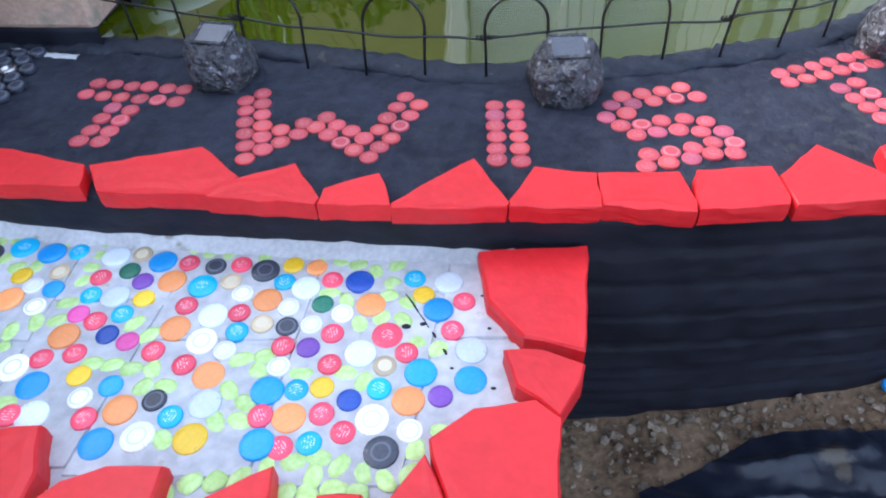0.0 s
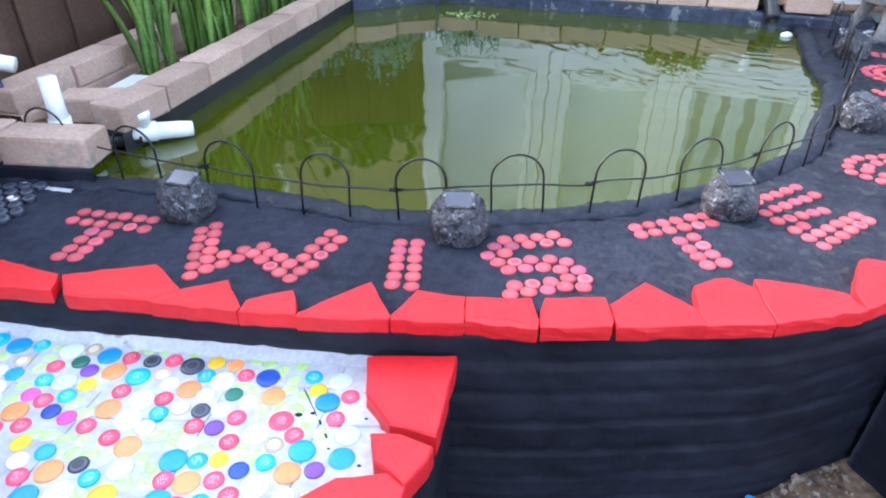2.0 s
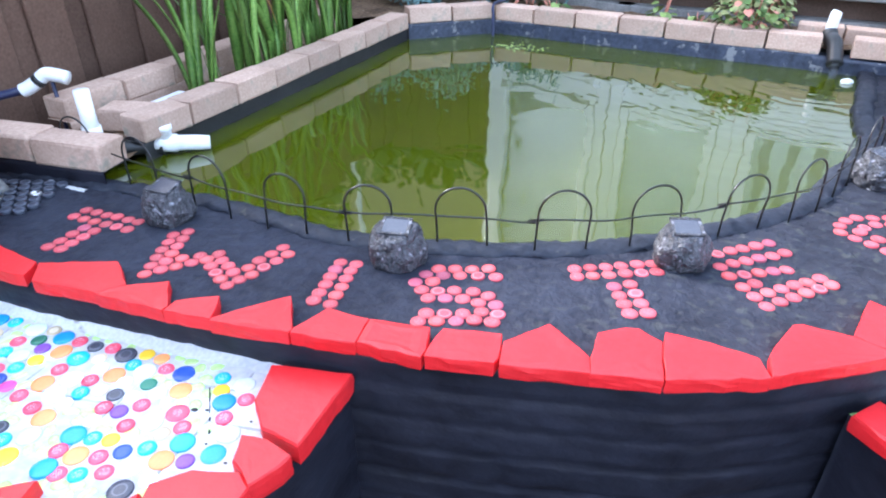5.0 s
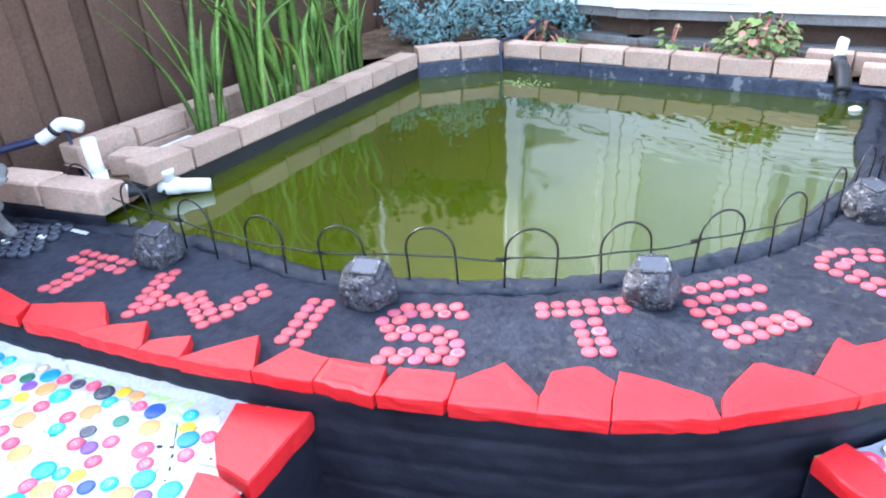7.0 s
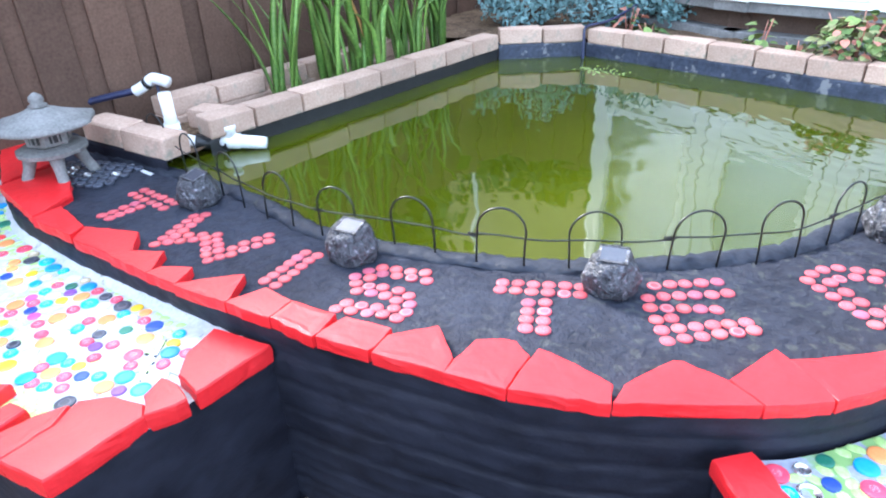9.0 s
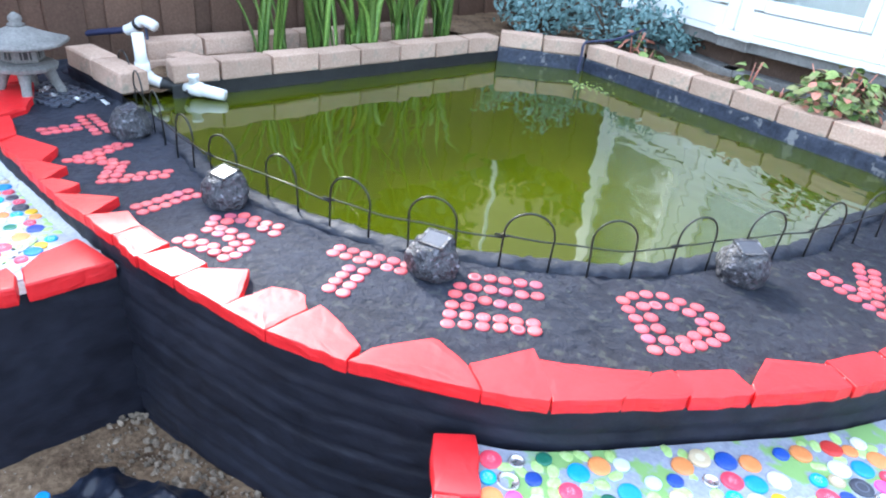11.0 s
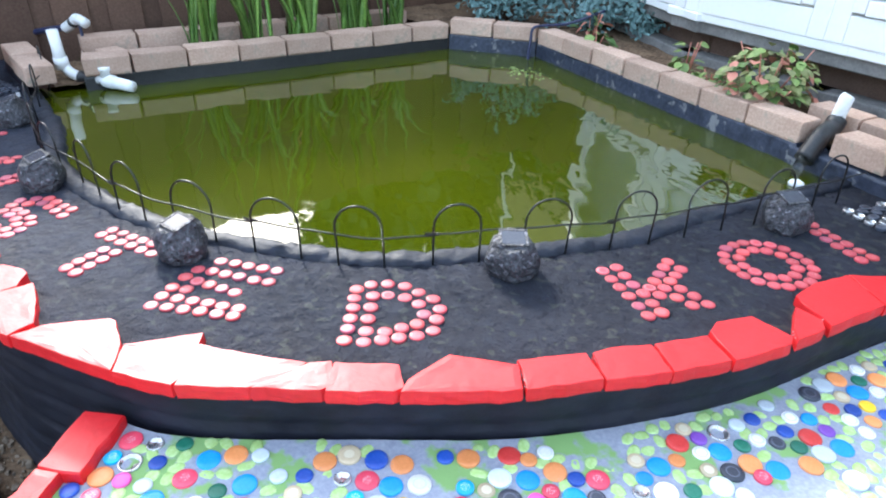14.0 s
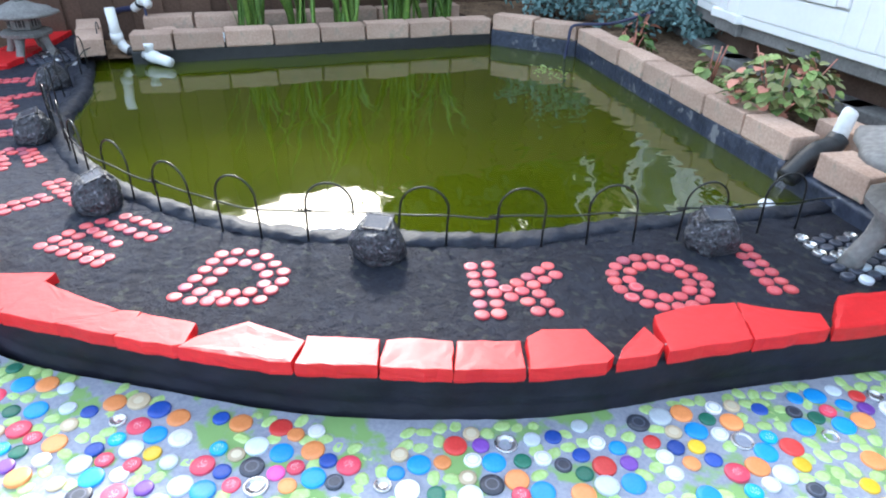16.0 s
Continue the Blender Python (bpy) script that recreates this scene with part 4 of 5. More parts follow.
caps_on(seat_right, "orange", BIG, [(1.208, 0.777), (1.244, 0.708), (1.301, 0.970), (1.408, 1.081), (1.470, 0.985), (1.495, 1.180), (1.556, 1.277), (1.525, 0.934), (1.669, 1.374), (1.870, 1.653), (1.870, 2.005), (1.926, 2.071), (2.018, 2.032), (1.939, 1.734), (2.025, 2.295), (2.094, 2.222)])
caps_on(seat_right, "pink", SMALL, [(1.239, 0.754), (1.440, 0.951), (1.544, 1.059), (1.574, 1.099), (1.683, 1.237), (1.692, 1.338), (1.898, 1.643), (1.982, 2.257)])
caps_on(seat_right, "pink", BIG, [(1.157, 0.841), (1.304, 0.743), (1.296, 0.883), (1.409, 0.929), (1.390, 0.855), (1.486, 1.115), (1.624, 1.202), (1.624, 1.069), (1.725, 1.418), (2.013, 1.990)])
caps_on(seat_right, "red", SMALL, [(1.900, 1.909), (1.979, 2.344)])
caps_on(seat_right, "red", BIG, [(1.595, 1.338), (1.763, 1.595), (2.013, 2.121), (1.908, 1.799)])
caps_on(seat_right, "clear", SMALL, [(1.192, 0.871), (1.328, 1.002), (1.388, 1.005), (1.787, 1.453), (1.807, 1.722), (1.949, 2.317), (2.025, 2.206)])
caps_on(seat_right, "clear", BIG, [(1.208, 0.824), (1.538, 1.100), (1.620, 1.291), (1.703, 1.271), (1.650, 1.164), (1.536, 1.022), (1.796, 1.676), (1.864, 1.571), (1.860, 1.964), (1.967, 2.054), (1.941, 1.779), (2.050, 2.060)])
caps_on(seat_right, "tan", SMALL, [(1.346, 0.810), (1.433, 1.007), (1.398, 0.893), (1.624, 1.256), (1.564, 0.988), (1.741, 1.502), (1.832, 1.583), (1.896, 2.104), (1.899, 1.959)])
caps_on(seat_right, "violet", SMALL, [(1.330, 0.772), (1.631, 1.112), (1.491, 0.914), (1.781, 1.635), (1.920, 1.841), (2.008, 2.328)])
caps_on(seat_right, "white", SMALL, [(1.355, 0.875), (1.586, 1.079), (1.501, 0.967), (1.630, 1.392), (1.803, 1.608), (1.850, 1.716), (1.885, 2.069), (1.938, 2.030), (1.936, 1.905), (1.969, 1.896), (1.861, 1.820), (2.054, 2.022)])
caps_on(seat_right, "white", BIG, [(1.547, 1.177), (1.813, 1.485)])
caps_on(seat_right, "yellow", SMALL, [(1.563, 1.131), (1.942, 1.971), (2.047, 2.104)])



def fill(owner, back, front, z, count, colours, depth, x_range, seed):
    """Loose fill of caps where the pattern runs on."""
    rnd = random.Random(seed)
    have = placed.setdefault(owner.name, [])
    done = 0
    for _ in range(9000):
        if done >= count:
            break
        k, u = rnd.randrange(len(back)), rnd.uniform(0.05, depth)
        x, y = back[k][0] + (front[k][0] - back[k][0]) * u, back[k][1] + (front[k][1] - back[k][1]) * u
        size = BIG if rnd.random() < 0.45 else SMALL
        if not x_range(x, y) or any(math.hypot(x - a, y - b) < (size + c) * 0.98 for a, b, c in have):
            continue
        have.append((x, y, size))
        put_cap(owner, rnd.choice(colours), size, x, y, z)
        done += 1


KINDS = ["orange", "blue", "cyan", "pink", "pink", "yellow", "white", "green", "violet", "navy", "black", "clear", "tan", "red"]
fill(seat_left, lb, lf, LEFT_Z - 0.002, 80, KINDS, 0.72, lambda x, y: -1.15 < x < -0.63, 3)
fill(seat_right, rb, rf, RIGHT_Z - 0.0035, 110, KINDS + ["silver", "clear"], 0.9, lambda x, y: (y < 0.70 + (x - 1.15) * 0.9 or x > 2.02) and (x - 1.068) * 0.86 + (y - 0.82) * 0.51 > 0.07, 4)


fill(seat_right, rb, rf, RIGHT_Z - 0.0035, 45, ["clear", "clear", "tan", "white", "silver"], 0.7, lambda x, y: x < 2.05 and (x - 1.068) * 0.86 + (y - 0.82) * 0.51 > 0.07, 8)


def pebbles(owner, back, front, z, count, seed, keep):
    """Flat lime glass pebbles in the gaps between the caps."""
    shapes = []
    for i in range(4):
        rnd = random.Random(i)
        bm = bmesh.new()
        n = 10
        rad = [rnd.uniform(0.85, 1.1) for _ in range(n)]
        rows = [[(r * rad[k] * 0.0165 * math.cos(2 * math.pi * k / n), r * rad[k] * 0.0125 * math.sin(2 * math.pi * k / n), h) for k in range(n)] for r, h in ((1, 0), (0.94, 0.0014), (0.6, 0.0021))]
        vs = grid_faces(bm, rows, True)
        bm.faces.new(vs[-1])
        shapes.append(mesh_of("glass_pebble", bm, M_LIME, True))
    rnd = random.Random(seed)
    have, mine, rest, done = placed[owner.name], [], [], 0
    for _ in range(20000):
        if done >= count:
            break
        k, u = rnd.randrange(len(back)), rnd.uniform(0.02, 0.86)
        x, y = back[k][0] + (front[k][0] - back[k][0]) * u, back[k][1] + (front[k][1] - back[k][1]) * u
        if nz(x, y, seed, 7) < -0.16 or not keep(x, y) or any(math.hypot(x - a, y - b) < c + 0.006 for a, b, c in have) or any(math.hypot(x - a, y - b) < 0.020 for a, b in mine):
            continue
        mine.append((x, y))
        done += 1
        at = pose(x, y, z, 0, 0, rnd.uniform(0, 360))
        shape = shapes[rnd.randrange(4)]
        if done <= 300:
            part("glass_pebble", shape, None, owner, at=at)
        else:
            rest.append((shape, at))
    if rest:
        bm = bmesh.new()
        for shape, at in rest:
            vs = [bm.verts.new(at @ v.co) for v in shape.vertices]
            for p in shape.polygons:
                bm.faces.new([vs[q] for q in p.vertices])
        tagged(part("pebble_fill", bm, M_LIME, owner, smooth=True), kind="stuff")


pebbles(seat_left, lb, lf, LEFT_Z + 0.0015, 380, 11, lambda x, y: x < 0.03 or y > 0.63)
pebbles(seat_right, rb, rf, RIGHT_Z - 0.0012, 640, 12, lambda x, y: (x - 1.068) * 0.86 + (y - 0.82) * 0.51 > 0.07)


# ---- solar rock lights on the ledge ----
def rock_light(x, y, yaw, seed, tilt=14):
    owner = thing("solar_rock_light", "grey imitation rock with a small solar panel set in its top", "rock light", pose(x, y, TOP - 0.002, 0, 0, yaw), "rock lights on the ledge")
    bm = bmesh.new()
    bmesh.ops.create_icosphere(bm, subdivisions=5, radius=1.0)
    off = Vector((seed * 3.1, seed * 1.7, 0))
    for v in bm.verts:
        p = v.co.copy()
        r = 1 + 0.13 * noise.noise(p * 1.2 + off) + 0.11 * noise.noise(p * 2.7 + off) + 0.10 * (0.5 - abs(noise.noise(p * 5.5 + off))) + 0.07 * (0.4 - abs(noise.noise(p * 12 + off)))
        for k in range(5):          # a few broken facets
            f = Vector((math.cos(k * 1.3 + seed), math.sin(k * 1.3 + seed), 0.30 * math.sin(k * 2.1 + seed))).normalized()
            r = min(r, (0.91 + 0.05 * noise.noise(p * 7 + off)) / max(0.3, p.dot(f))) if p.dot(f) > 0.55 else r
        q = p * r
        slim = 1.10 - 0.34 * max(0.0, p.z) - 0.06 * max(0.0, -p.z)          # narrower towards the top
        q = Vector((q.x * 0.056 * slim, q.y * 0.053 * slim, q.z * 0.070 + 0.037))
        top = q.z - 0.086 - q.y * math.tan(radians(tilt))
        if top > 0:
            q.z -= top
        q.z = max(0.0, q.z)
        v.co = q
    part("rock", bm, M_ROCK, owner, "rough grey moulded rock body", True)
    at = pose(0, 0, 0.0868, tilt, 0, 0) @ Matrix.Diagonal((1.28, 1.15, 1, 1))
    frame_bm = bmesh.new()
    for sx, sy, wx, wy in ((0, 0.021, 0.050, 0.005), (0, -0.021, 0.050, 0.005), (0.0225, 0, 0.005, 0.047), (-0.0225, 0, 0.005, 0.047)):
        box(frame_bm, (wx, wy, 0.006), at @ pose(sx, sy, 0))
    part("panel_frame", frame_bm, M_ROCK, owner)
    part("solar_panel", box(bmesh.new(), (0.041, 0.038, 0.004), at), M_PANEL, owner, "dark solar panel")


for x, y, yaw, seed in ((-0.405, 0.975, -8, 1), (0.186, 0.938, 5, 2), (0.770, 1.098, 12, 3), (1.276, 1.648, 50, 4), (1.556, 2.368, 65, 5)):
    rock_light(x, y, yaw, seed)


# ---- hooped wire edging ----
HOOP_FEET = [(-0.88, 1.17, -0.775, 1.16), (-0.62, 1.10, -0.51, 1.075), (-0.381, 1.039, -0.265, 1.012), (-0.155, 0.992, -0.050, 0.984), (0.057, 0.978, 0.160, 0.995),
             (0.252, 1.022, 0.362, 1.035), (0.464, 1.052, 0.571, 1.083), (0.664, 1.125, 0.765, 1.180), (0.855, 1.235, 0.948, 1.303), (1.023, 1.355, 1.095, 1.430),
             (1.150, 1.525, 1.203, 1.618), (1.247, 1.710, 1.301, 1.805), (1.353, 1.906, 1.395, 2.004), (1.428, 2.108, 1.466, 2.216), (1.500, 2.320, 1.530, 2.420), (1.556, 2.525, 1.580, 2.630)]


def edging():
    """Lengths of edging with two hoops each, hooked together at the ends."""
    for k in range(0, len(HOOP_FEET), 2):
        pair = HOOP_FEET[k:k + 2]
        mid = Vector(((pair[0][2] + pair[1][0]) / 2, (pair[0][3] + pair[1][1]) / 2, 0))
        owner = thing("wire_edging", "low black wire edging with round hoops, pushed into the ledge", "garden edging", pose(mid.x, mid.y, TOP), "wire edging round the pond")
        rnd = random.Random(k)
        for ax, ay, bx, by in pair:
            a, b = Vector((ax, ay, 0)) - mid, Vector((bx, by, 0)) - mid
            high, wide = 0.149 + rnd.uniform(-0.003, 0.003), (b - a).length
            lean = Vector((rnd.uniform(-0.005, 0.005), rnd.uniform(-0.005, 0.005), 0))
            pts = [a + Vector((0, 0, -0.01)), a + Vector((0, 0, 0.045)) + lean * 0.3]
            for i in range(19):
                ang = math.pi * (1 - i / 18)
                pts.append(a + (b - a) * (0.5 + 0.5 * math.cos(ang)) + lean + Vector((0, 0, high - wide * 0.5 * (1 - math.sin(ang)))))
            pts += [b + Vector((0, 0, 0.045)) + lean * 0.3, b + Vector((0, 0, -0.01))]
            part("hoop", tube(bmesh.new(), pts, 0.0026, 7), M_WIRE, owner, smooth=True)
        ends = HOOP_FEET[k + 2][:2] if k + 2 < len(HOOP_FEET) else (1.60, 2.72)
        nodes = [(pair[0][0], pair[0][1]), (pair[0][2], pair[0][3]), (pair[1][0], pair[1][1]), (pair[1][2], pair[1][3]), ends]
        line = spline([(x - mid.x, y - mid.y) for x, y in nodes], 29)
        wire = [(x, y, 0.078 + 0.002 * math.sin(i * 0.5 + k) - 0.006 * (i / 28 - 0.5)) for i, (x, y) in enumerate(line)]
        part("cross_wire", tube(bmesh.new(), wire, 0.0022, 6), M_WIRE, owner, smooth=True)
        c, d = Vector(wire[0]), (Vector(wire[1]) - Vector(wire[0])).normalized()
        coil = [c + d * (i * 0.0012 - 0.018) + Vector((math.cos(i * 1.1) * 0.0035, math.cos(i * 1.1) * 0.002, math.sin(i * 1.1) * 0.0035)) for i in range(26)]
        part("wire_twist", tube(bmesh.new(), coil, 0.0016, 5), M_WIRE, owner, smooth=True)


edging()


# ---- pipes ----
def bend(points, n=8):
    return [tuple(p) for p in spline(points, n * (len(points) - 1) + 1)]


def inlet_pipe():
    owner = thing("inlet_pipe", "white plastic pipe with black rubber elbow lying over the water", "water pipe", pose(-0.72, 1.30, 0.6))
    def rel(p):
        return (p[0] + 0.72, p[1] - 1.30, p[2] - 0.6)
    part("riser", tube(bmesh.new(), [rel(p) for p in ((-0.835, 1.235, 0.66), (-0.832, 1.232, 0.73), (-0.828, 1.229, 0.805))], [0.026, 0.021, 0.021], 18), M_PVC, owner, smooth=True)
    part("riser_socket", tube(bmesh.new(), [rel(p) for p in ((-0.836, 1.236, 0.655), (-0.833, 1.233, 0.70))], 0.0265, 18), M_PVC, owner, smooth=True)
    part("link", tube(bmesh.new(), [rel(p) for p in bend([(-0.835, 1.237, 0.67), (-0.815, 1.255, 0.637), (-0.775, 1.285, 0.622)])], 0.021, 16), M_PVC, owner, smooth=True)
    part("rubber_elbow", tube(bmesh.new(), [rel(p) for p in bend([(-0.785, 1.278, 0.624), (-0.755, 1.305, 0.617), (-0.722, 1.330, 0.614), (-0.700, 1.345, 0.614)])], [0.024 + 0.003 * (i in (0, 1, 23, 24)) for i in range(25)], 16), M_RUBBER, owner, "black rubber elbow", True)
    d = Vector((0.84, 0.54, -0.10)).normalized()
    p0 = Vector((-0.722, 1.332, 0.624))
    part("tee", tube(bmesh.new(), [rel(p0 + d * u) for u in (0, 0.068, 0.0681, 0.128, 0.160)], [0.027, 0.027, 0.0235, 0.0225, 0.0205], 18), M_PVC, owner, "white tee piece", True)
    c = p0 + d * 0.036
    part("tee_branch", tube(bmesh.new(), [rel(c + Vector((0, 0, h))) for h in (0, 0.040, 0.041, 0.056)], [0.022, 0.022, 0.025, 0.025], 18), M_PVC, owner, smooth=True)


inlet_pipe()


def return_pipe():
    owner = thing("return_pipe", "white pipe elbows joined to a black pipe along the fence", "water pipe", pose(-1.15, 1.34, 0.6))
    def rel(p):
        return (p[0] + 1.15, p[1] - 1.34, p[2] - 0.6)
    part("black_pipe", tube(bmesh.new(), [rel(p) for p in bend([(-1.55, 1.12, 0.63), (-1.35, 1.24, 0.70), (-1.16, 1.345, 0.745)])], 0.013, 12), M_HOSE, owner, "black plastic pipe", True)
    part("elbow", tube(bmesh.new(), [rel(p) for p in bend([(-1.165, 1.342, 0.742), (-1.145, 1.352, 0.752), (-1.122, 1.366, 0.768)])], 0.021, 16), M_PVC, owner, smooth=True)
    part("collar", tube(bmesh.new(), [rel((-1.124, 1.366, 0.766)), rel((-1.112, 1.372, 0.776))], 0.023, 16), M_RUBBER, owner, "black collar", True)
    part("elbow", tube(bmesh.new(), [rel(p) for p in bend([(-1.115, 1.371, 0.775), (-1.095, 1.38, 0.788), (-1.07, 1.388, 0.785), (-1.035, 1.398, 0.776)])], 0.021, 16), M_PVC, owner, smooth=True)
    part("support", tube(bmesh.new(), [rel((-1.085, 1.384, 0.765)), rel((-1.085, 1.384, 0.59))], 0.006, 8), M_HOSE, owner, "thin blue stake", True)


return_pipe()


def spout():
    owner = thing("spout_pipe", "white pipe with a black elbow pouring water into the pond", "water pipe", pose(1.405, 2.90, 0.62))
    def rel(p):
        return (p[0] - 1.405, p[1] - 2.90, p[2] - 0.62)
    part("riser", tube(bmesh.new(), [rel((1.40, 2.985, 0.69)), rel((1.40, 2.985, 0.74)), rel((1.405, 2.99, 0.795)), rel((1.408, 2.992, 0.803))], [0.022, 0.022, 0.022, 0.018], 18), M_PVC, owner, smooth=True)
    part("rubber_elbow", tube(bmesh.new(), [rel(p) for p in bend([(1.40, 2.985, 0.72), (1.402, 2.955, 0.700), (1.405, 2.88, 0.690), (1.404, 2.80, 0.632)])], 0.030, 16), M_RUBBER, owner, "black rubber elbow", True)
    m = bpy.data.materials.new("running_water")
    m.use_nodes = True
    b = m.node_tree.nodes["Principled BSDF"]
    b.inputs["Transmission Weight"].default_value, b.inputs["Roughness"].default_value, b.inputs["IOR"].default_value = 1.0, 0.08, 1.333
    part("water_stream", tube(bmesh.new(), [rel(p) for p in bend([(1.404, 2.80, 0.634), (1.403, 2.782, 0.612), (1.402, 2.772, 0.584)])], [0.020 - 0.0005 * i for i in range(17)], 12), m, owner, "stream of water falling from the pipe", True)


spout()
hose = part("thin_hose", tube(bmesh.new(), bend([(0.06, 3.50, 0.80), (-0.02, 3.34, 0.745), (-0.075, 3.20, 0.738), (-0.088, 3.150, 0.728), (-0.085, 3.138, 0.68), (-0.078, 3.120, 0.58)]), 0.007, 8), M_HOSE, smooth=True)
tagged(hose, "thin dark blue hose hanging over the corner into the water", "hose")
floaty = bmesh.new()
bmesh.ops.create_icosphere(floaty, subdivisions=3, radius=0.02, matrix=pose(1.44, 2.70, WATER + 0.004) @ Matrix.Diagonal((1.2, 1, 0.7, 1)))
for v in floaty.verts:
    v.co.z += 0.004 * nz(v.co.x, v.co.y, 0, 90)
tagged(part("foam_clump", floaty, M_WHITE, smooth=True), "small white clump floating on the water", "foam")


def floating_weed():
    """Pale scraps of weed drifting in the far corner."""
    rnd, bm = random.Random(17), bmesh.new()
    for _ in range(70):
        x, y = 0.09 + rnd.gauss(0, 0.060), 2.92 - 0.25 * rnd.gauss(0, 0.05) + rnd.gauss(0, 0.035)
        r, turn = rnd.uniform(0.003, 0.009), rnd.uniform(0, 6.28)
        ring = [bm.verts.new((x + r * (1.0 if q % 2 else 0.55) * math.cos(turn + q * 1.047), y + r * (1.0 if q % 2 else 0.55) * math.sin(turn + q * 1.047), WATER + 0.0015)) for q in range(6)]
        tip = bm.verts.new((x, y, WATER + 0.004))
        for q in range(6):
            bm.faces.new((ring[q], ring[(q + 1) % 6], tip))
    tagged(part("floating_weed", bm, M_WEED), "pale scraps of weed floating in the pond corner", "weed", kind="stuff")


floating_weed()


def cement_crust():
    """A crumbling smear of mortar on the ledge between the dark caps and the liner."""
    bm, rows = bmesh.new(), []
    line = spline([(-1.02, 1.100), (-0.90, 1.082), (-0.80, 1.058), (-0.715, 1.046)], 50)
    for u in np.linspace(-1, 1, 9):
        rows.append([(x, y + u * 0.011 * (1 + 1.1 * nz(x, u, 2, 60)) - 0.003, TOP - 0.003 + 0.008 * (1 - u * u) * (0.8 + 0.7 * nz(x, y + u * 0.1, 5, 60))) for x, y in line])
    grid_faces(bm, rows)
    tagged(part("cement_crust", bm, M_CEMENT, smooth=True), "crumbling pale mortar smeared on the black ledge", "mortar", kind="structure")


cement_crust()


# ---- dark and silver caps at both ends of the ledge ----
def cap_patch(cx, cy, cols, rows, yaw, kinds, seed, label):
    owner = thing("cap_patch", label, "bottle caps", pose(cx, cy, TOP, 0, 0, yaw))
    rnd = random.Random(seed)
    for i in range(cols):
        for j in range(rows):
            ob = part("bottle_cap", cap_of(rnd.choice(kinds), 0.0152), None, owner)
            ob.matrix_basis = pose((i - cols / 2 + 0.5 * (j % 2)) * 0.034, (j - rows / 2) * 0.031, 0.001 + rnd.uniform(0, 0.002), rnd.uniform(-5, 5), rnd.uniform(-5, 5), rnd.uniform(0, 360))


cap_patch(-0.90, 0.965, 8, 6, 12, ["black", "black", "black", "black", "black", "black", "black", "black", "black", "silver"], 21, "patch of dark bottle caps set round the lantern foot")
cap_patch(1.76, 2.66, 6, 7, -20, ["black", "silver", "black", "clear", "black"], 22, "patch of silver and dark bottle caps round the lantern foot")


# ---- stone lanterns ----
def lathe(bm, prof, n, m=Matrix(), twist=0.0):
    rows = [[m @ Vector((r * math.cos(2 * math.pi * (i + twist) / n), r * math.sin(2 * math.pi * (i + twist) / n), z)) for i in range(n)] for r, z in prof]
    vs = grid_faces(bm, rows, True)
    bm.faces.new(vs[0][::-1])
    bm.faces.new(vs[-1])
    return bm


def lantern(x, y, yaw, size):
    owner = thing("stone_lantern", "weathered concrete garden lantern with a wide roof on four curved legs", "garden lantern", pose(x, y, TOP - 0.003, 0, 0, yaw) @ Matrix.Scale(size, 4), "garden lanterns")
    for k in range(4):
        a = math.pi / 2 * k + math.pi / 4
        c, s = math.cos(a), math.sin(a)
        pts = [(c * r, s * r, z) for r, z in ((0.125, 0.0), (0.118, 0.03), (0.100, 0.07), (0.088, 0.105), (0.082, 0.13))]
        part("leg", tube(bmesh.new(), pts, [0.026, 0.021, 0.021, 0.026, 0.03], 8), M_CONCRETE, owner, smooth=True)
    part("platform", lathe(bmesh.new(), [(0.105, 0.118), (0.128, 0.126), (0.132, 0.142), (0.110, 0.152), (0.085, 0.158)], 12), M_CONCRETE, owner)
    fire = lathe(bmesh.new(), [(0.078, 0.158), (0.084, 0.165), (0.084, 0.222), (0.078, 0.228)], 6)
    light_box = part("light_box", fire, M_CONCRETE, owner)
    for k in range(6):
        a = 2 * math.pi * (k + 0.5) / 6
        # no hole is cut: a black block paints the shade inside
        part("opening", box(bmesh.new(), (0.010, 0.044, 0.040), pose(math.cos(a) * 0.0705, math.sin(a) * 0.0705, 0.194, 0, 0, math.degrees(a))), M_RUBBER, light_box, "black block for the shade inside an opening")
        for o in (-0.011, 0.011):
            part("bar", box(bmesh.new(), (0.008, 0.005, 0.042), pose(math.cos(a) * 0.076 - math.sin(a) * o, math.sin(a) * 0.076 + math.cos(a) * o, 0.194, 0, 0, math.degrees(a))), M_CONCRETE, light_box)
    roof = bmesh.new()
    n = 24
    rows = []
    for r, z in ((0.06, 0.226), (0.155, 0.222), (0.182, 0.230), (0.176, 0.243), (0.130, 0.260), (0.085, 0.278), (0.045, 0.296), (0.030, 0.302)):
        rows.append([((r * (1 + 0.07 * math.cos(6 * 2 * math.pi * i / n))) * math.cos(2 * math.pi * i / n), (r * (1 + 0.07 * math.cos(6 * 2 * math.pi * i / n))) * math.sin(2 * math.pi * i / n), z + 0.10 * max(0, r - 0.1) * (0.5 + 0.5 * math.cos(6 * 2 * math.pi * i / n))) for i in range(n)])
    vs = grid_faces(roof, rows, True)
    roof.faces.new(vs[0][::-1])
    roof.faces.new(vs[-1])
    part("roof", roof, M_CONCRETE, owner, smooth=True)
    part("finial", lathe(bmesh.new(), [(0.030, 0.300), (0.036, 0.308), (0.022, 0.316), (0.028, 0.328), (0.024, 0.342), (0.006, 0.356)], 12), M_CONCRETE, owner, smooth=True)


lantern(-0.955, 0.885, 20, 0.79)
lantern(1.835, 2.70, 10, 1.12)


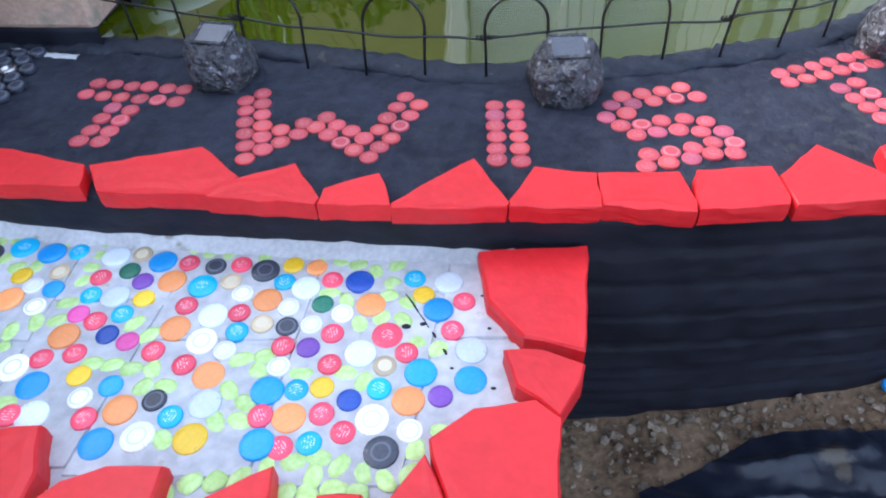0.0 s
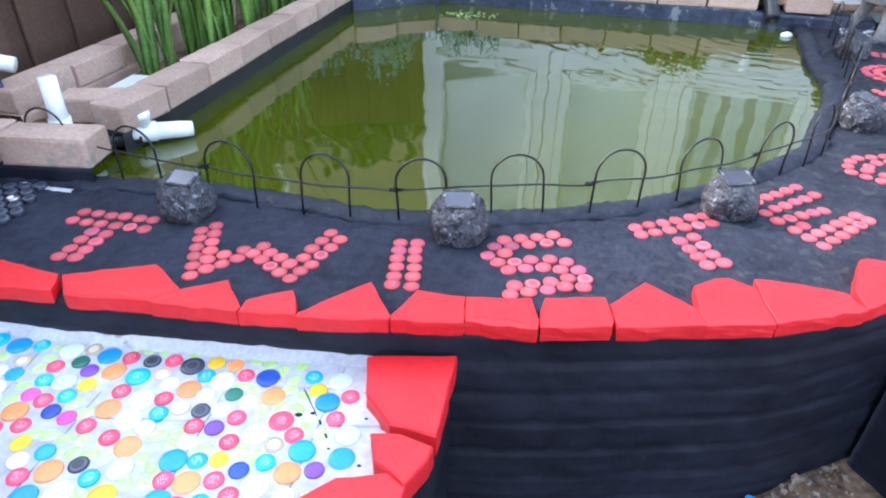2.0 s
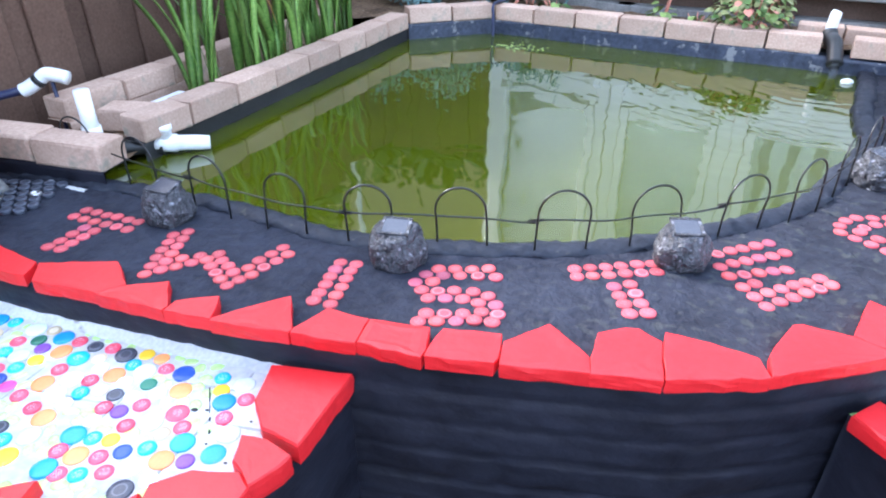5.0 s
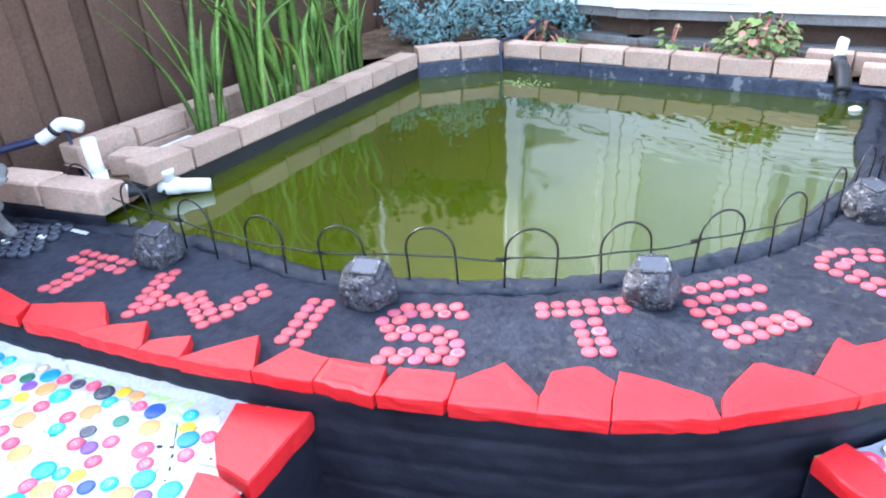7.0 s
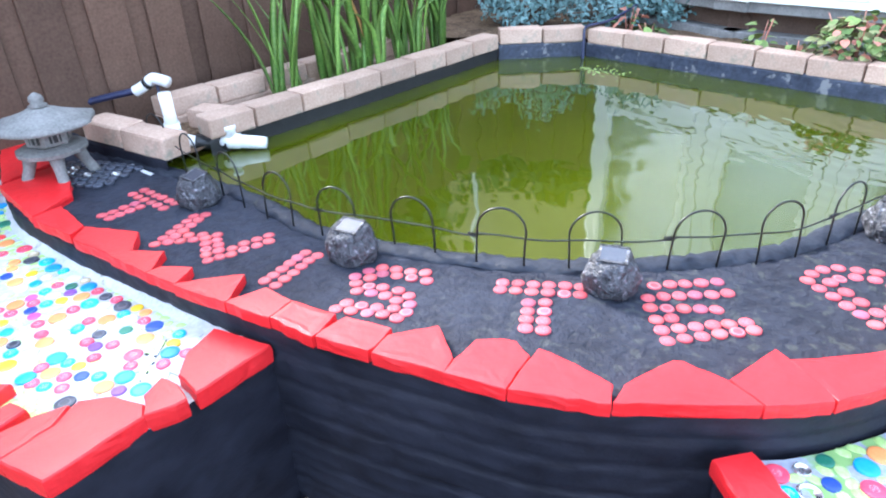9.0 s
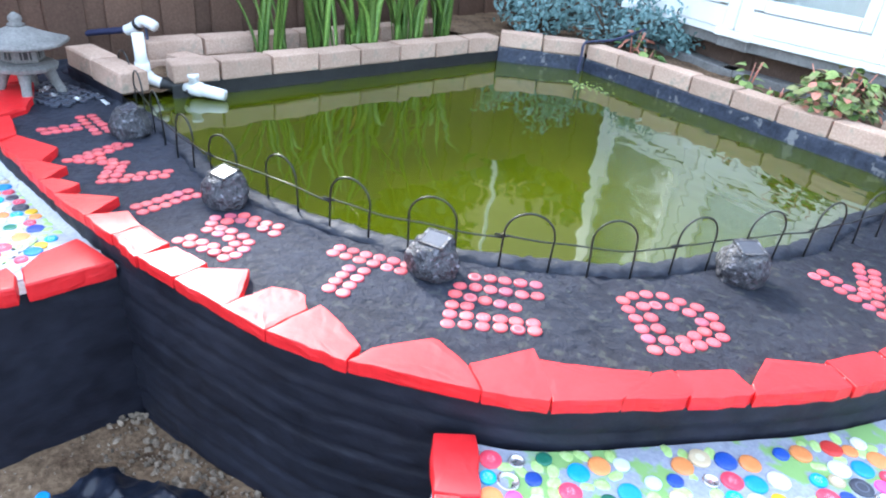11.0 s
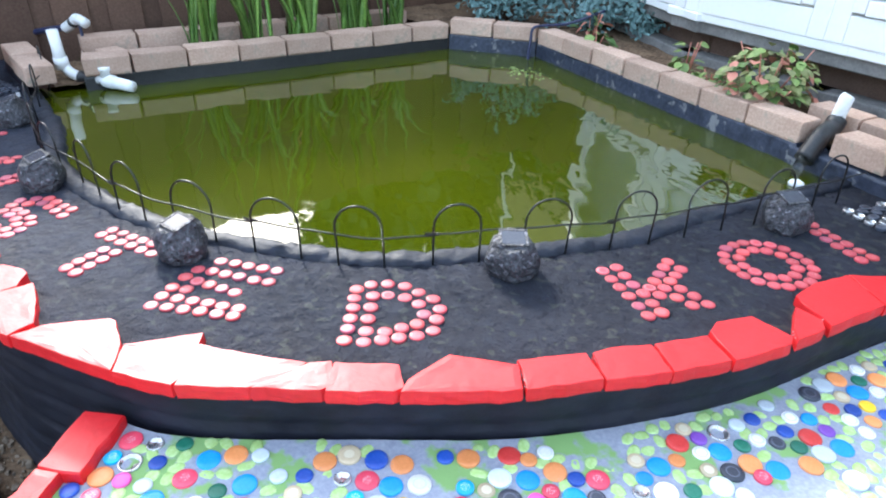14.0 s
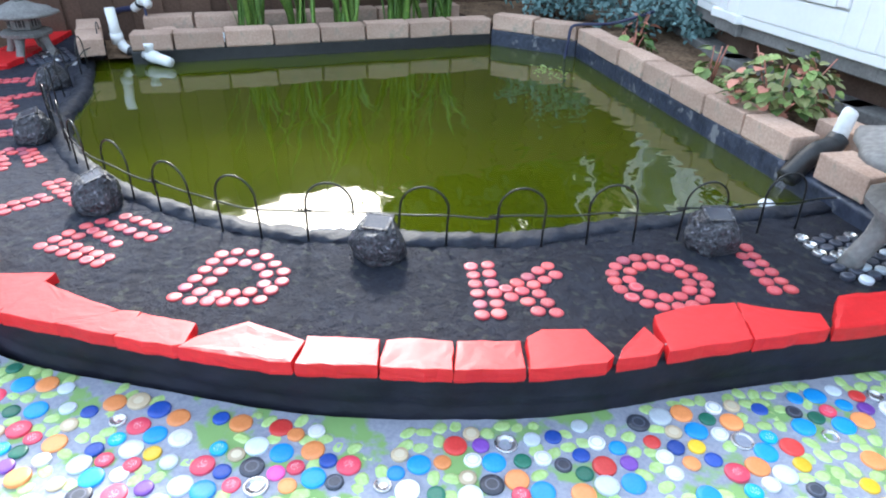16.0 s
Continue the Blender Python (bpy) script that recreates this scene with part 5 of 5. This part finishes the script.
# ---- water irises ----
def iris(x, y, seed, count, high):
    rnd = random.Random(seed)
    owner = thing("iris_clump", "clump of tall green sword-shaped iris leaves in the planter", "water plant", pose(x, y, 0.60), "irises in the planter")
    for k in range(count):
        a, out = rnd.uniform(0, 2 * math.pi), rnd.uniform(0.04, 0.58)
        h = high * rnd.uniform(0.5, 1.05)
        flop = rnd.random() < 0.32
        bx, by = rnd.gauss(0, 0.028), rnd.gauss(0, 0.030)
        wide = rnd.uniform(0.010, 0.019)
        bm = bmesh.new()
        rows = []
        n = 10
        for i in range(n + 1):
            u = i / n
            r = out * h * u ** 1.8 + (0.30 * max(0, u - 0.45) ** 1.4 if flop else 0)
            z = h * u - (0.75 * h * max(0, u - 0.5) ** 1.5 if flop else 0.06 * h * u ** 3)
            w = wide * (0.55 + 0.6 * min(1, u * 4)) * (1 - u ** 3.5) + 0.0006
            cx, cy = bx + math.cos(a) * r, by + math.sin(a) * r
            tx, ty = -math.sin(a + 0.5), math.cos(a + 0.5)
            rows.append([(cx - tx * w, cy - ty * w, z), (cx - math.cos(a) * 0.0018, cy - math.sin(a) * 0.0018, z), (cx + tx * w, cy + ty * w, z), (cx + math.cos(a) * 0.0018, cy + math.sin(a) * 0.0018, z)])
        grid_faces(bm, rows, True)
        part("leaf", bm, M_DRY if rnd.random() < 0.05 else M_LEAF, owner, smooth=True)


for k, (x, y, n, h) in enumerate(((-0.860, 1.83, 13, 0.66), (-0.83, 2.06, 15, 0.80), (-0.80, 2.30, 15, 0.84), (-0.76, 2.55, 15, 0.80), (-0.72, 2.78, 13, 0.72), (-0.90, 2.68, 9, 0.70))):
    iris(x, y, 30 + k, n, h)
tray = box(bmesh.new(), (0.10, 0.26, 0.05), pose(-0.88, 1.60, 0.625, 0, 0, -6), 0.006)
tagged(part("grey_planting_tray", tray, M_WHITE), "pale grey plastic tray sunk in the planter", "tray")
ledge_block = thing("loose_block", "loose grey paving block lying in the planter", "paving block", pose(-0.87, 1.45, 0.615, 0, 0, 8))
part("block", block_mesh(77), None, ledge_block)


# ---- small plants in the back bed ----
def leaf_fan(owner, seed, count, size, spread, high, mats, z0=0.0):
    rnd = random.Random(seed)
    for k in range(count):
        a, r = rnd.uniform(0, 2 * math.pi), spread * math.sqrt(rnd.random())
        z = z0 + high * rnd.uniform(0.15, 1.0) * (1 - 0.35 * (r / spread) ** 2)
        s = size * rnd.uniform(0.6, 1.15)
        bm = bmesh.new()
        n = 6
        rows = []
        for i in range(n + 1):
            u = i / n
            w = s * 0.42 * math.sin(math.pi * min(1, u * 0.92 + 0.06)) ** 0.8
            droop = -0.35 * s * u * u
            rows.append([(s * u, -w, droop + 0.10 * w), (s * u, 0, droop - 0.05 * s), (s * u, w, droop + 0.10 * w)])
        grid_faces(bm, rows)
        ob = part("leaf", bm, mats[rnd.randrange(len(mats))], owner, smooth=True)
        ob.matrix_basis = pose(math.cos(a) * r, math.sin(a) * r, z, rnd.uniform(-25, 25), rnd.uniform(-25, 35), math.degrees(a) + rnd.uniform(-50, 50))


def stems(owner, seed, count, spread, high):
    rnd = random.Random(seed)
    for k in range(count):
        a = rnd.uniform(0, 2 * math.pi)
        part("stem", tube(bmesh.new(), [(0.01 * math.cos(a), 0.01 * math.sin(a), -0.01), (spread * 0.5 * math.cos(a), spread * 0.5 * math.sin(a), high * 0.5), (spread * 0.8 * math.cos(a), spread * 0.8 * math.sin(a), high * 0.9)], [0.004, 0.003, 0.002], 5), M_COLEUS_PINK, owner, smooth=True)


def small_plant(name, x, y, label, seed, count, size, spread, high, mats):
    owner = thing(name, label, "plant", pose(x, y, 0.665))
    stems(owner, seed, 5, spread, high)
    leaf_fan(owner, seed, count, size, spread, high, mats)


small_plant("coleus_plant", 1.10, 3.10, "bushy coleus with green, cream and pink leaves", 1, 330, 0.040, 0.165, 0.23, [M_COLEUS, M_COLEUS, M_COLEUS_DARK, M_COLEUS_CREAM, M_COLEUS_CREAM, M_COLEUS_PINK])
small_plant("young_plant", 0.72, 3.20, "small upright green plant with pale stems", 2, 26, 0.045, 0.05, 0.17, [M_COLEUS])
small_plant("young_plant", 0.20, 3.28, "low dark green leafy plant in the bed", 3, 26, 0.050, 0.07, 0.09, [M_COLEUS, M_TREE])
small_plant("young_plant", 0.05, 3.42, "low green plant with a few pink leaves", 4, 18, 0.055, 0.06, 0.14, [M_TREE, M_COLEUS_PINK])
small_plant("young_plant", 0.88, 3.14, "sparse green seedling in the bed", 6, 14, 0.04, 0.06, 0.08, [M_COLEUS])


def shrub(x, y, seed, size):
    """A low blue-green conifer: branches with many small needle tufts."""
    owner = thing("blue_shrub", "low spreading blue-green conifer with tufted branches", "shrub", pose(x, y, 0.66))
    rnd = random.Random(seed)
    bm, wood = bmesh.new(), bmesh.new()
    for k in range(26):
        a, reach, lift = rnd.uniform(0, 2 * math.pi), size * rnd.uniform(0.5, 1.0), rnd.uniform(0.08, 0.30)
        tip = Vector((math.cos(a) * reach, math.sin(a) * reach, lift))
        tube(wood, [(0, 0, 0), tip * 0.5 + Vector((0, 0, 0.04)), tip], [0.010, 0.006, 0.003], 5)
        for j in range(70):
            p = tip * rnd.uniform(0.3, 1.05) + Vector((rnd.gauss(0, 0.035), rnd.gauss(0, 0.035), rnd.gauss(0.01, 0.03)))
            d = Vector((rnd.gauss(0, 1), rnd.gauss(0, 1), rnd.gauss(0.5, 1))).normalized()
            e = d.orthogonal().normalized() * 0.007
            q = p + d * rnd.uniform(0.018, 0.034)
            vs = [bm.verts.new(v) for v in (p - e * 0.6, p + e * 0.6, q + e, q - e)]
            bm.faces.new(vs)
    part("stem", wood, M_BARK, owner)
    part("foliage", bm, M_SHRUB, owner)


shrub(-0.18, 3.62, 3, 0.34)
shrub(-0.55, 3.40, 5, 0.30)
shrub(0.12, 3.78, 6, 0.26)


# ---- fence ----
def fence(name, a, b, high, z0, label):
    a, b = Vector((*a, 0)), Vector((*b, 0))
    d = (b - a).normalized()
    owner = thing(name, label, "fence", pose(a.x, a.y, z0, 0, 0, math.degrees(math.atan2(d.y, d.x))), kind="structure")
    n = int((b - a).length / 0.115)
    rnd = random.Random(n)
    shapes = []
    for k in range(4):
        bm = box(bmesh.new(), (0.150, 0.018, high), pose(0, 0, high / 2), 0.004)
        shapes.append(mesh_of("fence_board", bm, M_FENCE))
    for i in range(n):
        ob = part("fence_board", shapes[rnd.randrange(4)], None, owner)
        ob.matrix_basis = pose((i + 0.5) * 0.115, (0.020 if i % 2 else 0.0) + rnd.uniform(-0.002, 0.002), rnd.uniform(-0.01, 0.01), 0, 0, rnd.uniform(-1, 1))
    for z in (0.3, 0.85):
        part("rail", box(bmesh.new(), ((b - a).length, 0.05, 0.08), pose((b - a).length / 2, 0.065, z), 0.004), M_FENCE, owner)


fence("fence_left", (-1.72, -3.0), (-1.05, 4.35), 1.61, 0.02, "brown stained timber fence of upright overlapping boards")
fence("fence_back", (-1.10, 4.40), (0.15, 4.40), 1.72, 0.02, "brown stained timber fence behind the shrubs")


# ---- house with a white bay window ----
def house():
    owner = thing("house", "house wall of brown brick with a white bay window", "house", pose(0, 0, 0), kind="structure")
    line = [(-0.26, 4.45), (-0.20, 3.83), (0.53, 3.47), (1.17, 3.345), (3.4, 2.96), (4.6, 2.8)]
    zs = 0.83

    def run(z0, z1, out, thick, mat, name, parent, label=""):
        bm = bmesh.new()
        for (ax, ay), (bx, by) in zip(line[:-1], line[1:]):
            d = Vector((bx - ax, by - ay, 0)).normalized()
            nrm = Vector((d.y, -d.x, 0))
            mid = Vector(((ax + bx) / 2, (ay + by) / 2, 0)) + nrm * (out - thick / 2)
            length = math.hypot(bx - ax, by - ay) + thick * 0.75 + max(0, out) * 0.8
            box(bm, (length, thick, z1 - z0), pose(mid.x, mid.y, (z0 + z1) / 2, 0, 0, math.degrees(math.atan2(d.y, d.x))), 0.004)
        return part(name, bm, mat, parent, label)
    run(0.0, zs - 0.03, -0.10, 0.12, M_BRICK, "base_wall", owner, "brown brick wall under the window")
    run(0.0, 0.705, 0.0, 0.10, M_CONCRETE, "plinth", owner, "grey concrete plinth at the foot of the wall")
    run(zs - 0.03, zs + 0.02, 0.01, 0.22, M_SILL, "fascia", owner, "weathered grey board under the window")
    run(zs + 0.02, zs + 0.055, 0.03, 0.24, M_UPVC, "sill", owner, "white window sill")
    run(2.35, 2.62, 0.05, 0.25, M_UPVC, "head_board", owner, "white board above the window")
    glass = bpy.data.materials.new("window_glass")
    glass.use_nodes = True
    g = glass.node_tree.nodes["Principled BSDF"]
    g.inputs["Base Color"].default_value, g.inputs["Roughness"].default_value = (1.0, 1.0, 1.0, 1), 0.02
    g.inputs["Transmission Weight"].default_value, g.inputs["IOR"].default_value = 1.0, 1.9
    BLIND_SLAT = mesh_of("blind_slat", box(bmesh.new(), (0.086, 0.003, 1.40)), M_BLIND)
    for k, ((ax, ay), (bx, by)) in enumerate(zip(line[:-1], line[1:])):
        d = Vector((bx - ax, by - ay, 0))
        length = d.length
        d.normalize()
        nrm = Vector((d.y, -d.x, 0))
        yaw = math.degrees(math.atan2(d.y, d.x))
        count = max(1, round(length / 0.82))
        w = length / count
        for i in range(count):
            o = Vector((ax, ay, 0)) + d * w * i
            win = thing("window", "", "", pose(o.x, o.y, zs + 0.055, 0, 0, yaw))
            win.parent = owner
            h = 2.35 - zs - 0.055
            fr = bmesh.new()
            for x, wx, z, hz in ((0.035, 0.07, h / 2, h), (w - 0.035, 0.07, h / 2, h), (w / 2, w - 0.14, 0.05, 0.10), (w / 2, w - 0.14, h - 0.05, 0.10)):
                box(fr, (wx, 0.07, hz), pose(x, 0, z), 0.006, 2)
            for x, wx, z, hz in ((0.095, 0.045, h / 2, h - 0.22), (w - 0.095, 0.045, h / 2, h - 0.22), (w / 2, w - 0.24, 0.13, 0.05), (w / 2, w - 0.24, h - 0.13, 0.05)):
                box(fr, (wx, 0.05, hz), pose(x, -0.02, z), 0.005, 2)
            part("window_frame", fr, M_UPVC, win)
            pane = part("pane", box(bmesh.new(), (w - 0.22, 0.006, h - 0.30), pose(w / 2, -0.008, h / 2)), glass, win)
            pane.visible_shadow = False
            if k < 3:
                part("blind", box(bmesh.new(), (w - 0.06, 0.004, h - 0.04), pose(w / 2, 0.07, h / 2)), M_BLIND, win, "drawn pale blind")
                continue
            n = max(3, int((w - 0.1) / 0.125))
            for q in range(n):
                part("blind_slat", BLIND_SLAT, None, win, at=pose(0.05 + (q + 0.5) * (w - 0.1) / n, 0.075, 0.72, 0, 0, 22))
    body = bmesh.new()
    box(body, (5.2, 0.2, 1.9), pose(2.4, 4.1, 3.5, 0, 0, -9))
    box(body, (5.0, 0.1, 2.6), pose(2.4, 4.05, 1.3, 0, 0, -9))
    part("upper_wall", body, M_BRICK, owner, "brown brick wall above the window")


house()


# ---- trees beyond the fence, seen mirrored in the water ----
def tree(x, y, seed, high, wide):
    owner = thing("tree", "dark green leafy tree behind the garden fence", "tree", pose(x, y, 0.05), "trees behind the fence")
    rnd = random.Random(seed)
    wood, crown = bmesh.new(), bmesh.new()
    tube(wood, [(0, 0, 0), (0.03, 0.02, high * 0.35), (-0.02, 0.04, high * 0.7), (0, 0, high * 0.95)], [0.09, 0.07, 0.045, 0.015], 8)
    for k in range(46):
        a = rnd.uniform(0, 2 * math.pi)
        z = high * rnd.uniform(0.22, 0.95)
        reach = wide * (1.05 - 0.55 * abs(z / high - 0.5) * 2) * rnd.uniform(0.55, 1.0)
        tip = Vector((math.cos(a) * reach, math.sin(a) * reach, z + 0.15 * reach))
        root = Vector((0, 0, z * 0.85))
        tube(wood, [root, (root + tip) / 2 + Vector((0, 0, 0.03)), tip], [0.025, 0.015, 0.005], 5)
        for j in range(190):
            p = root + (tip - root) * rnd.uniform(0.15, 1.06) + Vector((rnd.gauss(0, 0.15), rnd.gauss(0, 0.15), rnd.gauss(0, 0.15)))
            d = Vector((rnd.gauss(0, 1), rnd.gauss(0, 1), rnd.gauss(0, 0.8))).normalized()
            e = d.orthogonal().normalized() * 0.045
            q = p + d * rnd.uniform(0.09, 0.14)
            vs = [crown.verts.new(v) for v in (p, (p + q) / 2 + e, q, (p + q) / 2 - e)]
            crown.faces.new(vs)
    part("trunk", wood, M_BARK, owner)
    part("crown", crown, M_TREE, owner)


for k, (x, y, h, w) in enumerate(((-2.05, 3.55, 3.3, 0.72), (-2.15, 5.0, 2.35, 0.70), (-1.25, 5.2, 2.25, 0.70), (-0.55, 5.3, 2.10, 0.65), (-3.1, 5.3, 3.9, 1.0), (-4.6, 6.0, 4.2, 1.1))):
    tree(x, y, 60 + k, h, w)


def neighbour_wall():
    """The wall of the next house, mirrored in the water above the trees."""
    owner = thing("house", "tan rendered wall of the neighbouring house behind the trees", "house", pose(-2.2, 7.0, 0), kind="structure")
    part("wall", box(bmesh.new(), (6.4, 0.25, 5.2), pose(0, 0, 2.6), 0.01), M_TAN, owner)
    part("eave", box(bmesh.new(), (6.8, 0.55, 0.14), pose(0, -0.1, 5.27), 0.01), M_UPVC, owner, "white eaves board")


neighbour_wall()
pole = part("white_pole", tube(bmesh.new(), [(-1.57, 4.62, 0.05), (-1.575, 4.62, 1.6), (-1.56, 4.62, 3.0)], [0.022, 0.022, 0.018], 12), M_PVC, smooth=True)
tagged(pole, "thin white plastic pole standing behind the fence", "pole")


# ---- things in the gap between the seats ----
def plastic_sheet():
    bm = bmesh.new()
    rows = []
    for v in np.linspace(0, 1, 70):
        row = []
        for u in np.linspace(0, 1, 80):
            x = 0.34 + 0.90 * u
            y = 0.585 + 0.07 * u - 0.10 * max(0, 0.25 - u) * 4 * (1 - v) - 0.75 * v + 0.035 * nz(u * 3, 0, 1, 1.0)
            edge = min(1, min(u, 1 - u, v * 1.4) * 9)
            z = GROUND + 0.012 + 0.022 * edge + 0.055 * max(0, min(1, (x - 0.35) * 1.6)) + 0.012 * nz(x, y, 0, 5) + 0.020 * (1 - min(1, abs(nz(x * 0.5 + y * 0.4, y * 1.2, 4, 9)) * 5)) + 0.010 * (1 - min(1, abs(nz(x, y * 0.6, 8, 16)) * 4)) + 0.004 * nz(x, y, 7, 34)
            row.append((x, y, z))
        rows.append(row)
    grid_faces(bm, rows)
    tagged(part("plastic_sheet", bm, M_PLASTIC, smooth=True), "crumpled black plastic sheet lying on the soil", "plastic sheet")


plastic_sheet()


def gravel():
    rnd = random.Random(9)
    bm = bmesh.new()
    for _ in range(750):
        x = rnd.uniform(0.16, 1.05)
        y = float(np.interp(x, outer[:, 0], outer[:, 1])) - abs(rnd.gauss(0.03, 0.07)) if rnd.random() < 0.75 else rnd.uniform(0.0, 0.65)
        r = 0.0022 + 0.009 * rnd.random() ** 3
        z = GROUND + 0.016 * nz(x, y, 0, 6) + 0.010 * nz(x, y, 3, 22) + 0.06 * max(0, min(1, (x - 0.35) * 1.6))
        stone = bmesh.ops.create_icosphere(bm, subdivisions=1, radius=1, matrix=pose(x, y, z + r * 0.3, rnd.uniform(0, 90), rnd.uniform(0, 90), 0) @ Matrix.Diagonal((r * rnd.uniform(0.8, 1.6), r, r * 0.7, 1)))["verts"]
        for v in stone:
            v.co += Vector((rnd.uniform(-1, 1), rnd.uniform(-1, 1), rnd.uniform(-1, 1))) * r * 0.28
    tagged(part("gravel", bm, M_STONE), "small broken stones scattered on the soil", "gravel", kind="stuff")


gravel()
scrap = part("lost_cap", cap_mesh("blue", SMALL, CAPS["blue"]), None, at=pose(0.82, 0.70, 0.132, 12, 8, 0))
tagged(scrap, "single blue bottle cap lying on the soil", "bottle cap")
scrap = part("lost_cap", cap_mesh("blue", SMALL, CAPS["blue"]), None, at=pose(0.315, 0.345, 0.079, -6, 9, 0))
tagged(scrap, "blue bottle cap dropped on the soil beside the seat", "bottle cap")


# ---- white tub beyond the corner ----
def tub():
    owner = thing("plastic_tub", "white plastic tub standing on a red cloth beyond the pond", "tub", pose(1.83, 3.10, 0.48, 0, 0, -12))
    bm = bmesh.new()
    rows = []
    for s, z in ((0.86, 0.0), (0.92, 0.03), (1.0, 0.30), (1.06, 0.305), (1.06, 0.325), (0.98, 0.325), (0.9, 0.04)):
        rows.append([(s * x * 0.16, s * y * 0.13, z) for x, y in ((-1, -0.8), (-0.8, -1), (0.8, -1), (1, -0.8), (1, 0.8), (0.8, 1), (-0.8, 1), (-1, 0.8))])
    vs = grid_faces(bm, rows, True)
    bm.faces.new(vs[-1])
    bm.faces.new(vs[0][::-1])
    part("body", bm, M_WHITE, owner)
    part("stand", box(bmesh.new(), (0.36, 0.30, 0.47), pose(0, 0, -0.235), 0.01), M_RED, owner, "red painted stand")


tub()
